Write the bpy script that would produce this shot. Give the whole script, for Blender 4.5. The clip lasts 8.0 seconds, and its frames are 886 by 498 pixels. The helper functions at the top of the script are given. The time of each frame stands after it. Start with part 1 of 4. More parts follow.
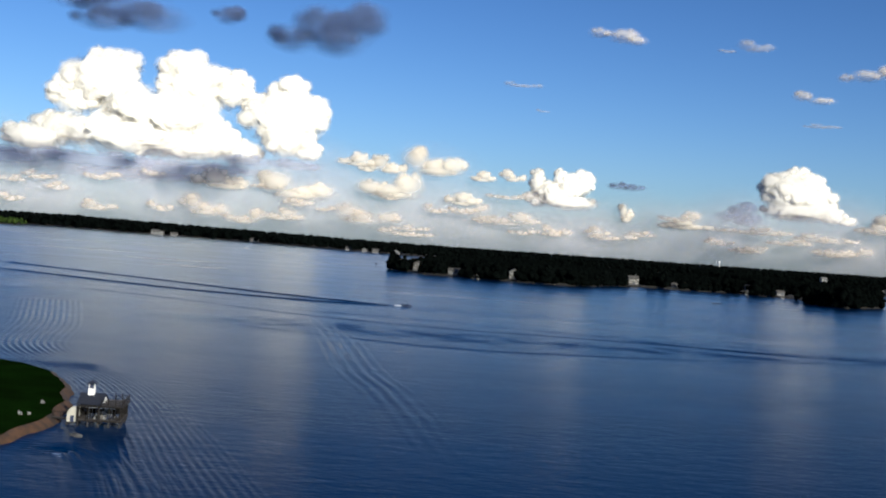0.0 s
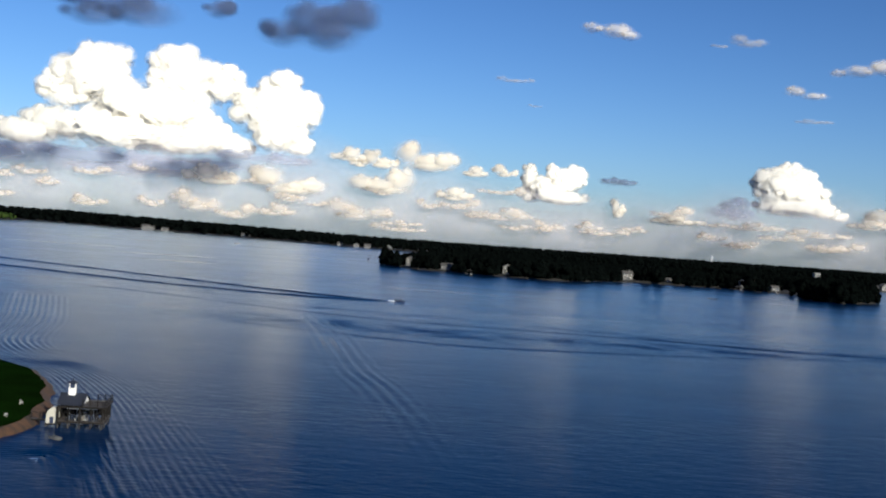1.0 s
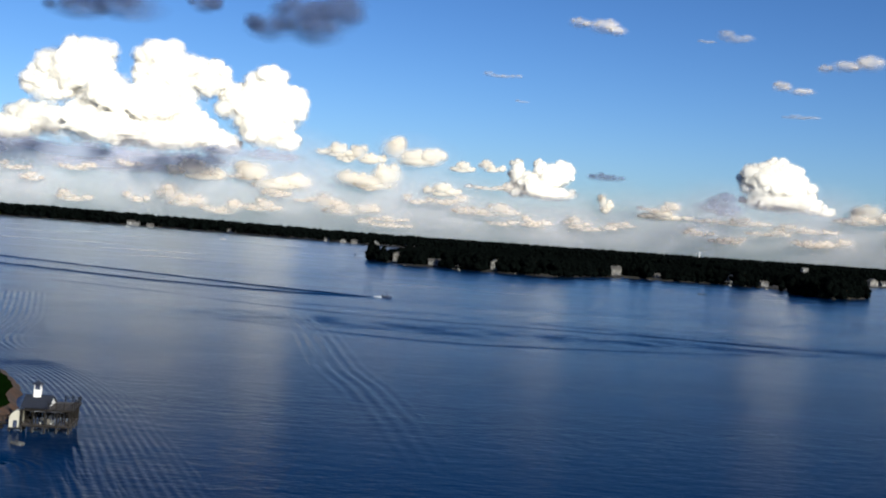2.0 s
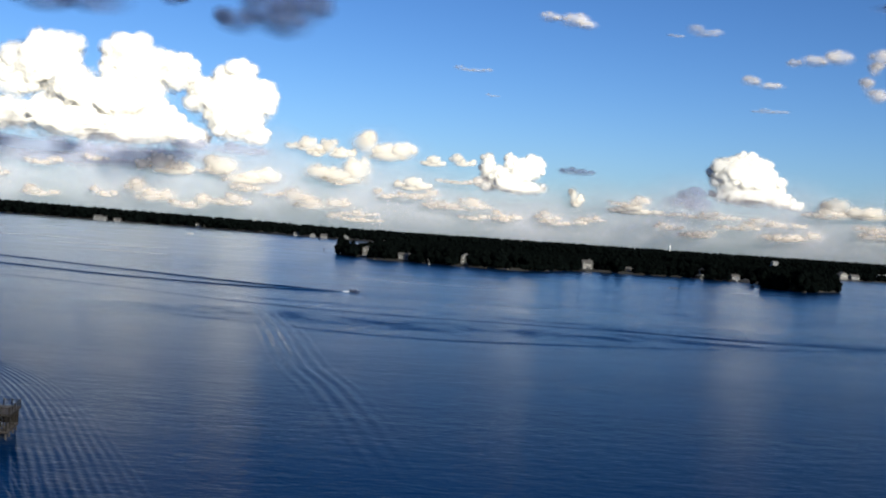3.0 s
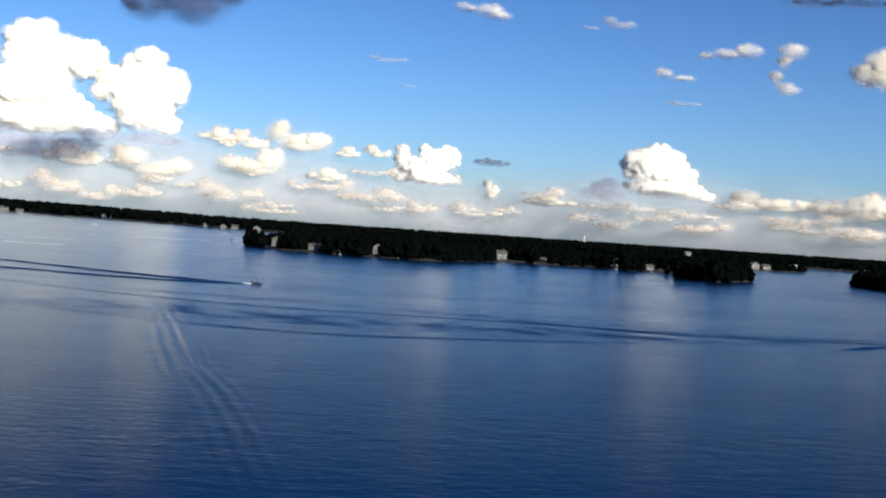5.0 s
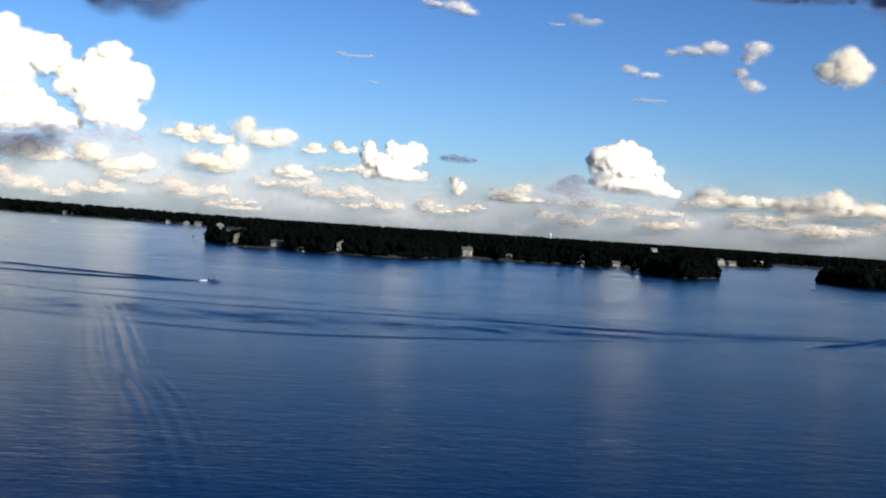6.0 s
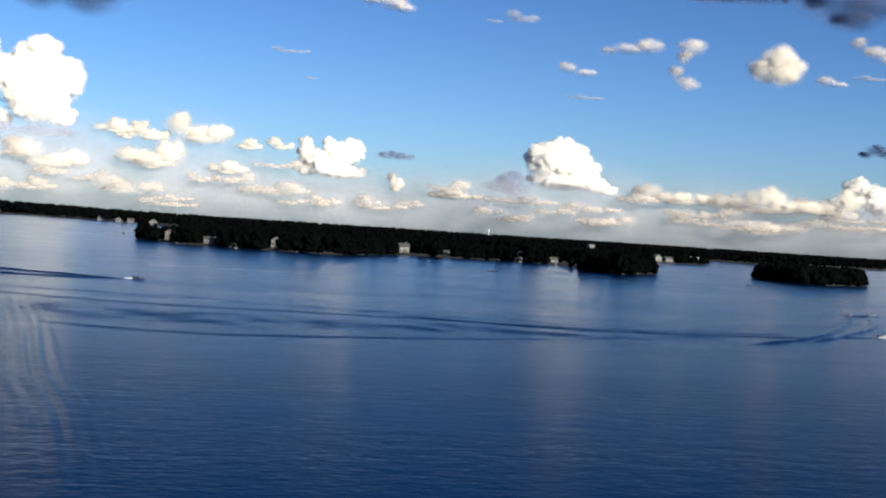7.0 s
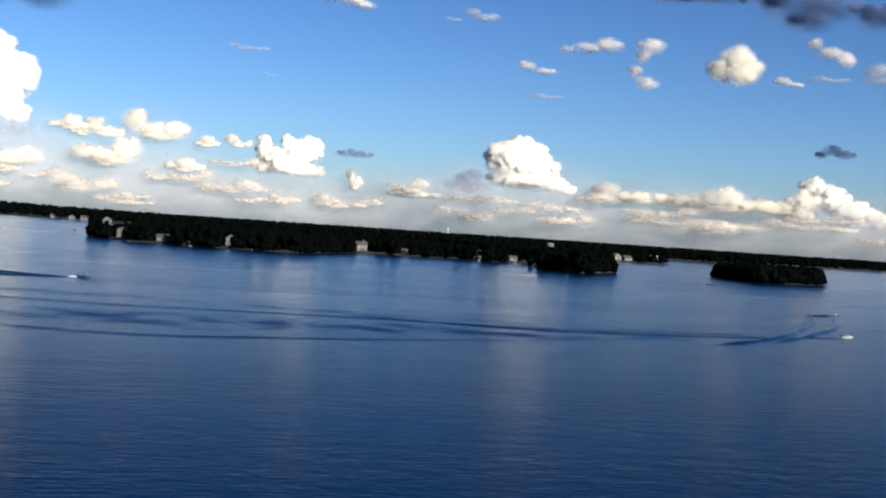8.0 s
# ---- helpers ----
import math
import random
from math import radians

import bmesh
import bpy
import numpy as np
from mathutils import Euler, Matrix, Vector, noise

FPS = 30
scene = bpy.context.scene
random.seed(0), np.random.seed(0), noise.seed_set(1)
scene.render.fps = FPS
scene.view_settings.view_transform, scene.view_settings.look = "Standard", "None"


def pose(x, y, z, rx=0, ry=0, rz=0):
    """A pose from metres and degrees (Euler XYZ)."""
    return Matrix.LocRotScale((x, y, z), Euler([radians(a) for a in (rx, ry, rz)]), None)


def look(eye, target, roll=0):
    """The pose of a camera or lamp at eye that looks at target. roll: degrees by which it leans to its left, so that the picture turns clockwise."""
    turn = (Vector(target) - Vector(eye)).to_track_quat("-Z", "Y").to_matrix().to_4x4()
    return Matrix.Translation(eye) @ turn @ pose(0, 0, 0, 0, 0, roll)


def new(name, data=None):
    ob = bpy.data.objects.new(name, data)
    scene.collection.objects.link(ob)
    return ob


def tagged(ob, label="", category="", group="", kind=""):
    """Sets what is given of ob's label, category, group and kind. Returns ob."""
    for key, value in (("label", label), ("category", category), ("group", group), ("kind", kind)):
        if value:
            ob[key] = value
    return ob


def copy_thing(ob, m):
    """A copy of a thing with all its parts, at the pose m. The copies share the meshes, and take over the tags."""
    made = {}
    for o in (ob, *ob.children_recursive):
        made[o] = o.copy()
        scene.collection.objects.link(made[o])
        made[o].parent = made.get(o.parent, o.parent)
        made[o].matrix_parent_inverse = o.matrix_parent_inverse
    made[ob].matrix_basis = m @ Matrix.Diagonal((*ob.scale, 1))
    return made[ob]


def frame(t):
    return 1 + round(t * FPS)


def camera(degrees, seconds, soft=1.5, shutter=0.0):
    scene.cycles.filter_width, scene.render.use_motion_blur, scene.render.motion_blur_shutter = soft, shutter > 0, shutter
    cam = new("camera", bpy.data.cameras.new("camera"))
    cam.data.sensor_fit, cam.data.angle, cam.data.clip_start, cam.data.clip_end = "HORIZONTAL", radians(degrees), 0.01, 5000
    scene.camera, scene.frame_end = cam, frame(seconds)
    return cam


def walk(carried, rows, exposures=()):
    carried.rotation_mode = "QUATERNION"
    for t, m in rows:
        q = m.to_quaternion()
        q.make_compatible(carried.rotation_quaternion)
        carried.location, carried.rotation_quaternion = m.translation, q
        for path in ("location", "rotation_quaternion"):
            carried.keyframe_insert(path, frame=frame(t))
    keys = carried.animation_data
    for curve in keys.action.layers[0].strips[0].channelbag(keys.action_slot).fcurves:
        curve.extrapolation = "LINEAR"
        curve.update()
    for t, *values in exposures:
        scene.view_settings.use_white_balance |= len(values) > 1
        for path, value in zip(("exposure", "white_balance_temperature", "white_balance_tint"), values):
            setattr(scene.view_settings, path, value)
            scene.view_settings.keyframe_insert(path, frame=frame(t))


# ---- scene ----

# Settings of light and water that are tuned together
EXPO, SKY, SUNP = 0.57, 0.0342, 5.0
KELVIN, TINT = 5300, 13
WAVE0, WAVE1 = 0.19, 0.36
ROUGH0, ROUGH1 = 0.16, 0.31

# The camera: it flies forward over the lake and turns slowly to the right.
cam = camera(40.945, 8.0, soft=2.1)
# seconds, x, y, z, heading (clockwise from +y), dip, lean
WALK = (
    (0.0, 0.00, 0.00, 34.94, 0.000, 0.485, 4.084), (0.5, -0.69, 4.76, 34.62, 0.234, 0.559, 4.107),
    (1.0, -1.19, 9.64, 34.30, 0.420, 0.678, 4.100), (1.5, -1.31, 14.73, 33.99, 0.682, 0.796, 4.072),
    (1.7, -1.29, 16.82, 33.87, 0.745, 0.803, 4.067), (2.8, -0.43, 28.69, 33.19, 2.266, 0.975, 3.954),
    (3.0, -0.15, 30.92, 33.07, 2.470, 0.998, 3.939), (3.5, 0.72, 36.59, 32.78, 3.558, 1.037, 3.949),
    (3.8, 1.42, 40.11, 32.60, 4.230, 1.068, 3.909), (3.9, 1.68, 41.30, 32.54, 5.303, 1.118, 3.846),
    (4.0, 1.96, 42.50, 32.48, 5.395, 1.122, 3.841), (4.5, 3.48, 48.60, 32.19, 6.022, 1.122, 3.895),
    (4.7, 4.13, 51.07, 32.08, 6.265, 1.127, 3.893), (5.8, 7.94, 64.83, 31.45, 7.629, 1.157, 3.882),
    (6.0, 8.67, 67.34, 31.34, 8.136, 1.168, 3.878), (6.3, 9.77, 71.10, 31.17, 8.568, 1.162, 3.843),
    (6.4, 10.15, 72.36, 31.12, 8.820, 1.159, 3.823), (6.5, 10.52, 73.61, 31.06, 10.535, 1.136, 3.686),
    (7.0, 12.43, 79.88, 30.78, 11.101, 1.125, 3.794), (7.5, 14.37, 86.16, 30.49, 11.644, 1.120, 3.845),
    (7.6, 14.76, 87.42, 30.43, 12.568, 1.076, 3.893), (7.8, 15.53, 89.93, 30.32, 12.773, 1.066, 3.903),
    (8.0, 16.31, 92.44, 30.21, 13.055, 1.053, 3.918))


def heading(a, dip):
    a, dip = radians(a), radians(dip)
    return Vector((math.sin(a) * math.cos(dip), math.cos(a) * math.cos(dip), -math.sin(dip)))


walk(cam, [(t, look((x, y, z), Vector((x, y, z)) + heading(a, dip) * 1000, lean)) for t, x, y, z, a, dip, lean in WALK],
     exposures=((0.0, EXPO - 0.16, KELVIN, TINT), (3.5, EXPO + 0.02, KELVIN, TINT), (8.0, EXPO + 0.10, KELVIN + 120, TINT)))

# ---- sky and sun: a late sun, low behind the camera and to its right ----
SUN_AZ, SUN_EL = 146.0, 26.0
world = bpy.data.worlds.new("world")
scene.world = world
scene.cycles.transparent_max_bounces = 48
world.use_nodes = True
wn = world.node_tree.nodes
sky = wn.new("ShaderNodeTexSky")
sky.sky_type, sky.sun_disc = "NISHITA", False
sky.sun_elevation, sky.sun_rotation = radians(SUN_EL), radians(SUN_AZ)
sky.air_density, sky.dust_density, sky.ozone_density, sky.altitude = 0.78, 0.9, 1.6, 200
wn["Background"].inputs["Strength"].default_value = SKY
deep, vivid = wn.new("ShaderNodeGamma"), wn.new("ShaderNodeHueSaturation")
deep.inputs["Gamma"].default_value, vivid.inputs["Saturation"].default_value = 1.36, 1.06
world.node_tree.links.new(sky.outputs[0], deep.inputs["Color"])
world.node_tree.links.new(deep.outputs[0], vivid.inputs["Color"])
world.node_tree.links.new(vivid.outputs[0], wn["Background"].inputs["Color"])
sun = new("sun", bpy.data.lights.new("sun", "SUN"))
sun.data.energy, sun.data.angle, sun.data.color = SUNP, radians(1.5), (1.0, 0.86, 0.58)
sun.matrix_world = look(heading(SUN_AZ, -SUN_EL) * 3000, (0, 0, 0))


# ---- materials ----
def mat(name, color=(0.5, 0.5, 0.5), rough=0.6, metal=0.0, var=0.25, scale=1.0, bump=0.2, fine=12.0, second=None, spec=0.5, per=0.0, span=(0.35, 0.68)):
    """A surface with two scales of variation and a fine relief; second is the colour of its worn or stained patches."""
    m = bpy.data.materials.new(name)
    m.use_nodes = True
    n, l = m.node_tree.nodes, m.node_tree.links
    b = n["Principled BSDF"]
    b.inputs["Roughness"].default_value, b.inputs["Metallic"].default_value = rough, metal
    b.inputs["Specular IOR Level"].default_value = spec
    tc = n.new("ShaderNodeTexCoord")
    big, small = n.new("ShaderNodeTexNoise"), n.new("ShaderNodeTexNoise")
    for node, sc in ((big, scale), (small, scale * fine)):
        node.inputs["Scale"].default_value, node.inputs["Detail"].default_value = sc, 4
        l.new(tc.outputs["Object"], node.inputs["Vector"])
    ramp = n.new("ShaderNodeValToRGB")
    ramp.color_ramp.elements[0].position, ramp.color_ramp.elements[1].position = span
    dark = second or tuple(c * (1 - var) for c in color)
    ramp.color_ramp.elements[0].color, ramp.color_ramp.elements[1].color = (*dark, 1), (*color, 1)
    l.new(big.outputs["Fac"], ramp.inputs["Fac"])
    mul = n.new("ShaderNodeMixRGB")
    mul.blend_type, mul.inputs["Fac"].default_value = "OVERLAY", min(1.0, var * 1.6)
    l.new(ramp.outputs["Color"], mul.inputs["Color1"])
    l.new(small.outputs["Fac"], mul.inputs["Color2"])
    last = mul.outputs["Color"]
    if per:
        info, hsv, mr = n.new("ShaderNodeObjectInfo"), n.new("ShaderNodeHueSaturation"), n.new("ShaderNodeMapRange")
        mr.inputs["To Min"].default_value, mr.inputs["To Max"].default_value = 1 - per, 1 + per
        l.new(info.outputs["Random"], mr.inputs["Value"])
        l.new(mr.outputs["Result"], hsv.inputs["Value"])
        l.new(last, hsv.inputs["Color"])
        last = hsv.outputs["Color"]
    l.new(last, b.inputs["Base Color"])
    if bump:
        bp = n.new("ShaderNodeBump")
        bp.inputs["Strength"].default_value, bp.inputs["Distance"].default_value = bump, 0.3 / (scale * fine)
        l.new(small.outputs["Fac"], bp.inputs["Height"])
        l.new(bp.outputs["Normal"], b.inputs["Normal"])
    return m


def water_material():
    """Dark lake water: ripples at three sizes, stretched along the crests, with calmer and rougher patches."""
    m = bpy.data.materials.new("lake_water")
    m.use_nodes = True
    n, l = m.node_tree.nodes, m.node_tree.links
    n.remove(n["Principled BSDF"])
    geo = n.new("ShaderNodeNewGeometry")

    def ripple(sx, sy, turn, detail):
        mp, tx = n.new("ShaderNodeMapping"), n.new("ShaderNodeTexNoise")
        mp.inputs["Scale"].default_value, mp.inputs["Rotation"].default_value = (sx, sy, 1), (0, 0, radians(turn))
        tx.inputs["Scale"].default_value, tx.inputs["Detail"].default_value = 1, detail
        l.new(geo.outputs["Position"], mp.inputs["Vector"])
        l.new(mp.outputs["Vector"], tx.inputs["Vector"])
        return tx.outputs["Fac"]

    def op(kind, a, c):
        node = n.new("ShaderNodeMath")
        node.operation = kind
        for i, v in enumerate((a, c)):
            if isinstance(v, float):
                node.inputs[i].default_value = v
            else:
                l.new(v, node.inputs[i])
        return node.outputs[0]

    swell = ripple(0.13, 0.30, 10, 2)
    chop = ripple(0.45, 0.90, -8, 3)
    fine = ripple(1.4, 2.8, 15, 2)
    calm = ripple(0.004, 0.016, 4, 3)
    tall = op("ADD", op("MULTIPLY", swell, 0.42), op("ADD", op("MULTIPLY", chop, 0.36), op("MULTIPLY", fine, 0.10)))
    bp = n.new("ShaderNodeBump")
    bp.inputs["Distance"].default_value = 1.0
    l.new(tall, bp.inputs["Height"])
    mr = n.new("ShaderNodeMapRange")
    mr.inputs["From Min"].default_value, mr.inputs["From Max"].default_value = 0.35, 0.65
    mr.inputs["To Min"].default_value, mr.inputs["To Max"].default_value = WAVE0, WAVE1
    l.new(calm, mr.inputs["Value"])
    l.new(mr.outputs["Result"], bp.inputs["Strength"])
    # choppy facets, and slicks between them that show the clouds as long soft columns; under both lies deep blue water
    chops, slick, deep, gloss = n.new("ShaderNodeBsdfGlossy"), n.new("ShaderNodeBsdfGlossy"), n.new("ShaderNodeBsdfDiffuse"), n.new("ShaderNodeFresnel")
    # the reflection is dimmed and cooled by a blue tint in the gloss colour
    for node, rough, gloss_tint in ((chops, ROUGH1, (0.58, 0.70, 0.80, 1)), (slick, ROUGH0, (0.92, 0.95, 1.0, 1))):
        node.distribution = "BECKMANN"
        node.inputs["Roughness"].default_value, node.inputs["Color"].default_value = rough, gloss_tint
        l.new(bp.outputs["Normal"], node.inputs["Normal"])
    deep.inputs["Color"].default_value = (0.0002, 0.011, 0.046, 1)
    gloss.inputs["IOR"].default_value = 1.065
    l.new(bp.outputs["Normal"], gloss.inputs["Normal"])
    facets, mix, rr = n.new("ShaderNodeMixShader"), n.new("ShaderNodeMixShader"), n.new("ShaderNodeMapRange")
    rr.inputs["From Min"].default_value, rr.inputs["From Max"].default_value = 0.35, 0.65
    rr.inputs["To Min"].default_value, rr.inputs["To Max"].default_value = 0.70, 0.50
    l.new(calm, rr.inputs["Value"])
    for node, fac, one, two in ((facets, rr.outputs["Result"], chops, slick), (mix, gloss.outputs[0], deep, facets)):
        l.new(fac, node.inputs[0])
        l.new(one.outputs[0], node.inputs[1])
        l.new(two.outputs[0], node.inputs[2])
    l.new(mix.outputs[0], n["Material Output"].inputs["Surface"])
    return m


def cloud_material(name, albedo, edge, cover, size, rag=0.8):
    """Cloud: bright scattering vapour, thinning out towards the rim of each billow (the mesh's own thickness)."""
    m = bpy.data.materials.new(name)
    m.use_nodes = True
    n, l = m.node_tree.nodes, m.node_tree.links
    n.remove(n["Principled BSDF"])
    dif, tra, clear = n.new("ShaderNodeBsdfDiffuse"), n.new("ShaderNodeBsdfTranslucent"), n.new("ShaderNodeBsdfTransparent")
    dif.inputs["Color"].default_value, tra.inputs["Color"].default_value = (*albedo, 1), (*albedo, 1)
    body, mix = n.new("ShaderNodeMixShader"), n.new("ShaderNodeMixShader")
    body.inputs[0].default_value = 0.18 if edge < 1 else 0.36
    l.new(dif.outputs[0], body.inputs[1])
    l.new(tra.outputs[0], body.inputs[2])
    att, tc, noi = n.new("ShaderNodeAttribute"), n.new("ShaderNodeTexCoord"), n.new("ShaderNodeTexNoise")
    att.attribute_name = "thickness"
    noi.inputs["Scale"].default_value, noi.inputs["Detail"].default_value = 1 / size, 4
    l.new(tc.outputs["Object"], noi.inputs["Vector"])
    add, mr = n.new("ShaderNodeMath"), n.new("ShaderNodeMapRange")
    add.operation = "MULTIPLY_ADD"
    add.inputs[1].default_value = edge * rag
    l.new(noi.outputs["Fac"], add.inputs[0])
    l.new(att.outputs["Fac"], add.inputs[2])
    mr.interpolation_type = "SMOOTHSTEP"
    mr.inputs["From Min"].default_value, mr.inputs["From Max"].default_value = edge * rag * 0.45, edge * (rag * 0.5 + 0.95)
    mr.inputs["To Min"].default_value, mr.inputs["To Max"].default_value = 0, cover
    l.new(add.outputs[0], mr.inputs["Value"])
    l.new(mr.outputs["Result"], mix.inputs[0])
    l.new(clear.outputs[0], mix.inputs[1])
    l.new(body.outputs[0], mix.inputs[2])
    l.new(mix.outputs[0], n["Material Output"].inputs["Surface"])
    return m


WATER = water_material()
CRISP = cloud_material("cumulus_cloud", (0.91, 0.88, 0.81), 0.75, 1.0, 30)
SOFT = cloud_material("soft_cloud", (0.90, 0.84, 0.74), 1.0, 0.68, 70, 0.4)
# low cover lets the sky through in place of haze
LOW = cloud_material("low_hazy_cloud", (0.86, 0.78, 0.69), 1.0, 0.40, 110, 0.35)
# pale lilac sheets imitate the haze above the horizon
HAZE_VEIL = cloud_material("haze_veil", (0.84, 0.80, 0.86), 1.0, 0.19, 700)
# grey albedo carries the shade that other clouds would cast on this layer
GREY_SHADE = cloud_material("grey_painted_shade_cloud", (0.44, 0.49, 0.64), 1.0, 0.55, 110, 0.4)
# slate albedo in place of real shade; the sun still strikes these clouds
SLATE_SHADE = cloud_material("slate_painted_shade_cloud", (0.22, 0.28, 0.42), 1.0, 0.55, 110, 0.4)
# sunlit here, so the shaded underside is put into a dark blue albedo
DARK_SHADE = cloud_material("dark_painted_shade_cloud", (0.12, 0.17, 0.33), 1.1, 0.6, 200, 0.35)
THIN = cloud_material("thin_cloud", (0.86, 0.82, 0.80), 1.1, 0.45, 90, 0.35)
HAZE = cloud_material("wisp_cloud", (0.72, 0.72, 0.76), 1.0, 0.26, 90, 0.35)
SOIL = mat("wood_floor_soil", (0.012, 0.013, 0.007), 0.95, var=0.4, scale=0.05, second=(0.025, 0.018, 0.011))
SAND = mat("clay_bank", (0.075, 0.034, 0.013), 0.95, var=0.4, scale=0.45, second=(0.018, 0.011, 0.007))
SHORE = mat("muddy_shore", (0.30, 0.25, 0.18), 0.95, var=0.3, scale=0.02, fine=20, second=(0.008, 0.007, 0.005), span=(0.66, 0.74))
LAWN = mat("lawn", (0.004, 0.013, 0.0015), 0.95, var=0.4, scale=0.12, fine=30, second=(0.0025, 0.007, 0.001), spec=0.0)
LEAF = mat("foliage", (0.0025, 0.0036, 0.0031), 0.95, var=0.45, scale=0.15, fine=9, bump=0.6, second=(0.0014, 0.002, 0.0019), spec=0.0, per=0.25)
# lighter copy of the foliage, with the sunlight on the headland in its colour
LIT_LEAF = mat("foliage_painted_sunlit", (0.030, 0.046, 0.010), 0.95, var=0.4, scale=0.05, second=(0.016, 0.03, 0.008), spec=0.0)
BARK = mat("bark", (0.10, 0.075, 0.05), 0.95, var=0.4, scale=1.5)


# ---- building helpers ----
def part(name, bm, material, parent=None, label="", smooth=False):
    """Links a bmesh as one mesh object, under a thing or a part where one is given."""
    me = bpy.data.meshes.new(name)
    bm.to_mesh(me)
    bm.free()
    me.materials.append(material)
    if smooth:
        me.polygons.foreach_set("use_smooth", [True] * len(me.polygons))
    ob = new(name, me)
    if parent:
        ob.parent = parent
    return tagged(ob, label)


def from_arrays(name, verts, faces, material, smooth=True):
    me = bpy.data.meshes.new(name)
    me.vertices.add(len(verts))
    me.vertices.foreach_set("co", np.asarray(verts, dtype=np.float32).ravel())
    faces = np.asarray(faces, dtype=np.int32)
    k = faces.shape[1]
    me.loops.add(faces.size)
    me.loops.foreach_set("vertex_index", faces.ravel())
    me.polygons.add(len(faces))
    me.polygons.foreach_set("loop_start", np.arange(0, faces.size, k, dtype=np.int32))
    me.polygons.foreach_set("loop_total", np.full(len(faces), k, dtype=np.int32))
    me.polygons.foreach_set("use_smooth", np.full(len(faces), smooth))
    me.materials.append(material)
    me.update(calc_edges=True)
    me.validate()
    return me


def box(bm, x0, y0, z0, x1, y1, z1, bevel=0.0):
    """A box between two corners, with bevelled edges where asked, added to bm."""
    r = bmesh.ops.create_cube(bm, size=1, matrix=Matrix.Translation(((x0 + x1) / 2, (y0 + y1) / 2, (z0 + z1) / 2))
                              @ Matrix.Diagonal((abs(x1 - x0), abs(y1 - y0), abs(z1 - z0), 1)))
    if bevel:
        bmesh.ops.bevel(bm, geom=list({e for v in r["verts"] for e in v.link_edges}), offset=bevel, segments=1, affect="EDGES")
    return bm


def slab(x0, y0, z0, x1, y1, z1, bevel=0.0):
    return box(bmesh.new(), x0, y0, z0, x1, y1, z1, bevel)


def rod(a, b, r0, r1=None, n=8, bm=None):
    """A tapered round bar from a to b."""
    bm = bm or bmesh.new()
    a, b = Vector(a), Vector(b)
    q = (b - a).to_track_quat("Z", "Y").to_matrix().to_4x4()
    bmesh.ops.create_cone(bm, cap_ends=True, segments=n, radius1=r0, radius2=r0 if r1 is None else r1, depth=(b - a).length,
                          matrix=Matrix.Translation((a + b) / 2) @ q)
    return bm


def prism(profile, y0, y1):
    """A profile in x and z drawn out along y."""
    bm = bmesh.new()
    rings = [[bm.verts.new((x, y, z)) for x, z in profile] for y in (y0, y1)]
    bm.faces.new(rings[0][::-1])
    bm.faces.new(rings[1])
    for i in range(len(profile)):
        j = (i + 1) % len(profile)
        bm.faces.new((rings[0][i], rings[0][j], rings[1][j], rings[1][i]))
    bmesh.ops.recalc_face_normals(bm, faces=bm.faces)
    return bm


def empty(name, x=0, y=0, z=0, turn=0, label="", category="", group=""):
    ob = new(name)
    ob.matrix_basis = pose(x, y, z, 0, 0, turn)
    return tagged(ob, label, category, group)


ICO = {}


def ico(level):
    """Unit icosphere as arrays."""
    if level not in ICO:
        bm = bmesh.new()
        bmesh.ops.create_icosphere(bm, subdivisions=level, radius=1)
        ICO[level] = (np.array([v.co[:] for v in bm.verts]), np.array([[v.index for v in f.verts] for f in bm.faces]))
        bm.free()
    return ICO[level]


# ---- the lake: one sheet out to the horizon ----
bm = bmesh.new()
rings = [0, 60, 140, 260, 420, 700, 1100, 1700, 2600, 4000, 6500]
prev = None
for r in rings:
    ring = [bm.verts.new((r * math.sin(a), 100 + r * math.cos(a), 0)) for a in np.linspace(0, 2 * math.pi, 72, endpoint=False)] if r else [bm.verts.new((0, 100, 0))]
    if prev:
        for i in range(72):
            j = (i + 1) % 72
            if len(prev) == 1:
                bm.faces.new((prev[0], ring[j], ring[i]))
            else:
                bm.faces.new((prev[i], prev[j], ring[j], ring[i]))
    prev = ring
bmesh.ops.recalc_face_normals(bm, faces=bm.faces)
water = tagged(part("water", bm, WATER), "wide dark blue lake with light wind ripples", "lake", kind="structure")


# ---- land ----
def wavy(points, step, wob, seed):
    """A closed shore through the points, cut into short steps and roughened."""
    rng, out = random.Random(seed), []
    for i, p in enumerate(points):
        a, b = Vector(p).to_2d(), Vector(points[(i + 1) % len(points)]).to_2d()
        k = max(1, round((b - a).length / step))
        nrm = Vector((-(b - a).y, (b - a).x)).normalized()
        for j in range(k):
            c = a.lerp(b, j / k)
            w = noise.noise((c.x / (step * 2.5), c.y / (step * 2.5), seed)) * wob
            out.append(c + nrm * (w if j else w * 0.5))
    return out


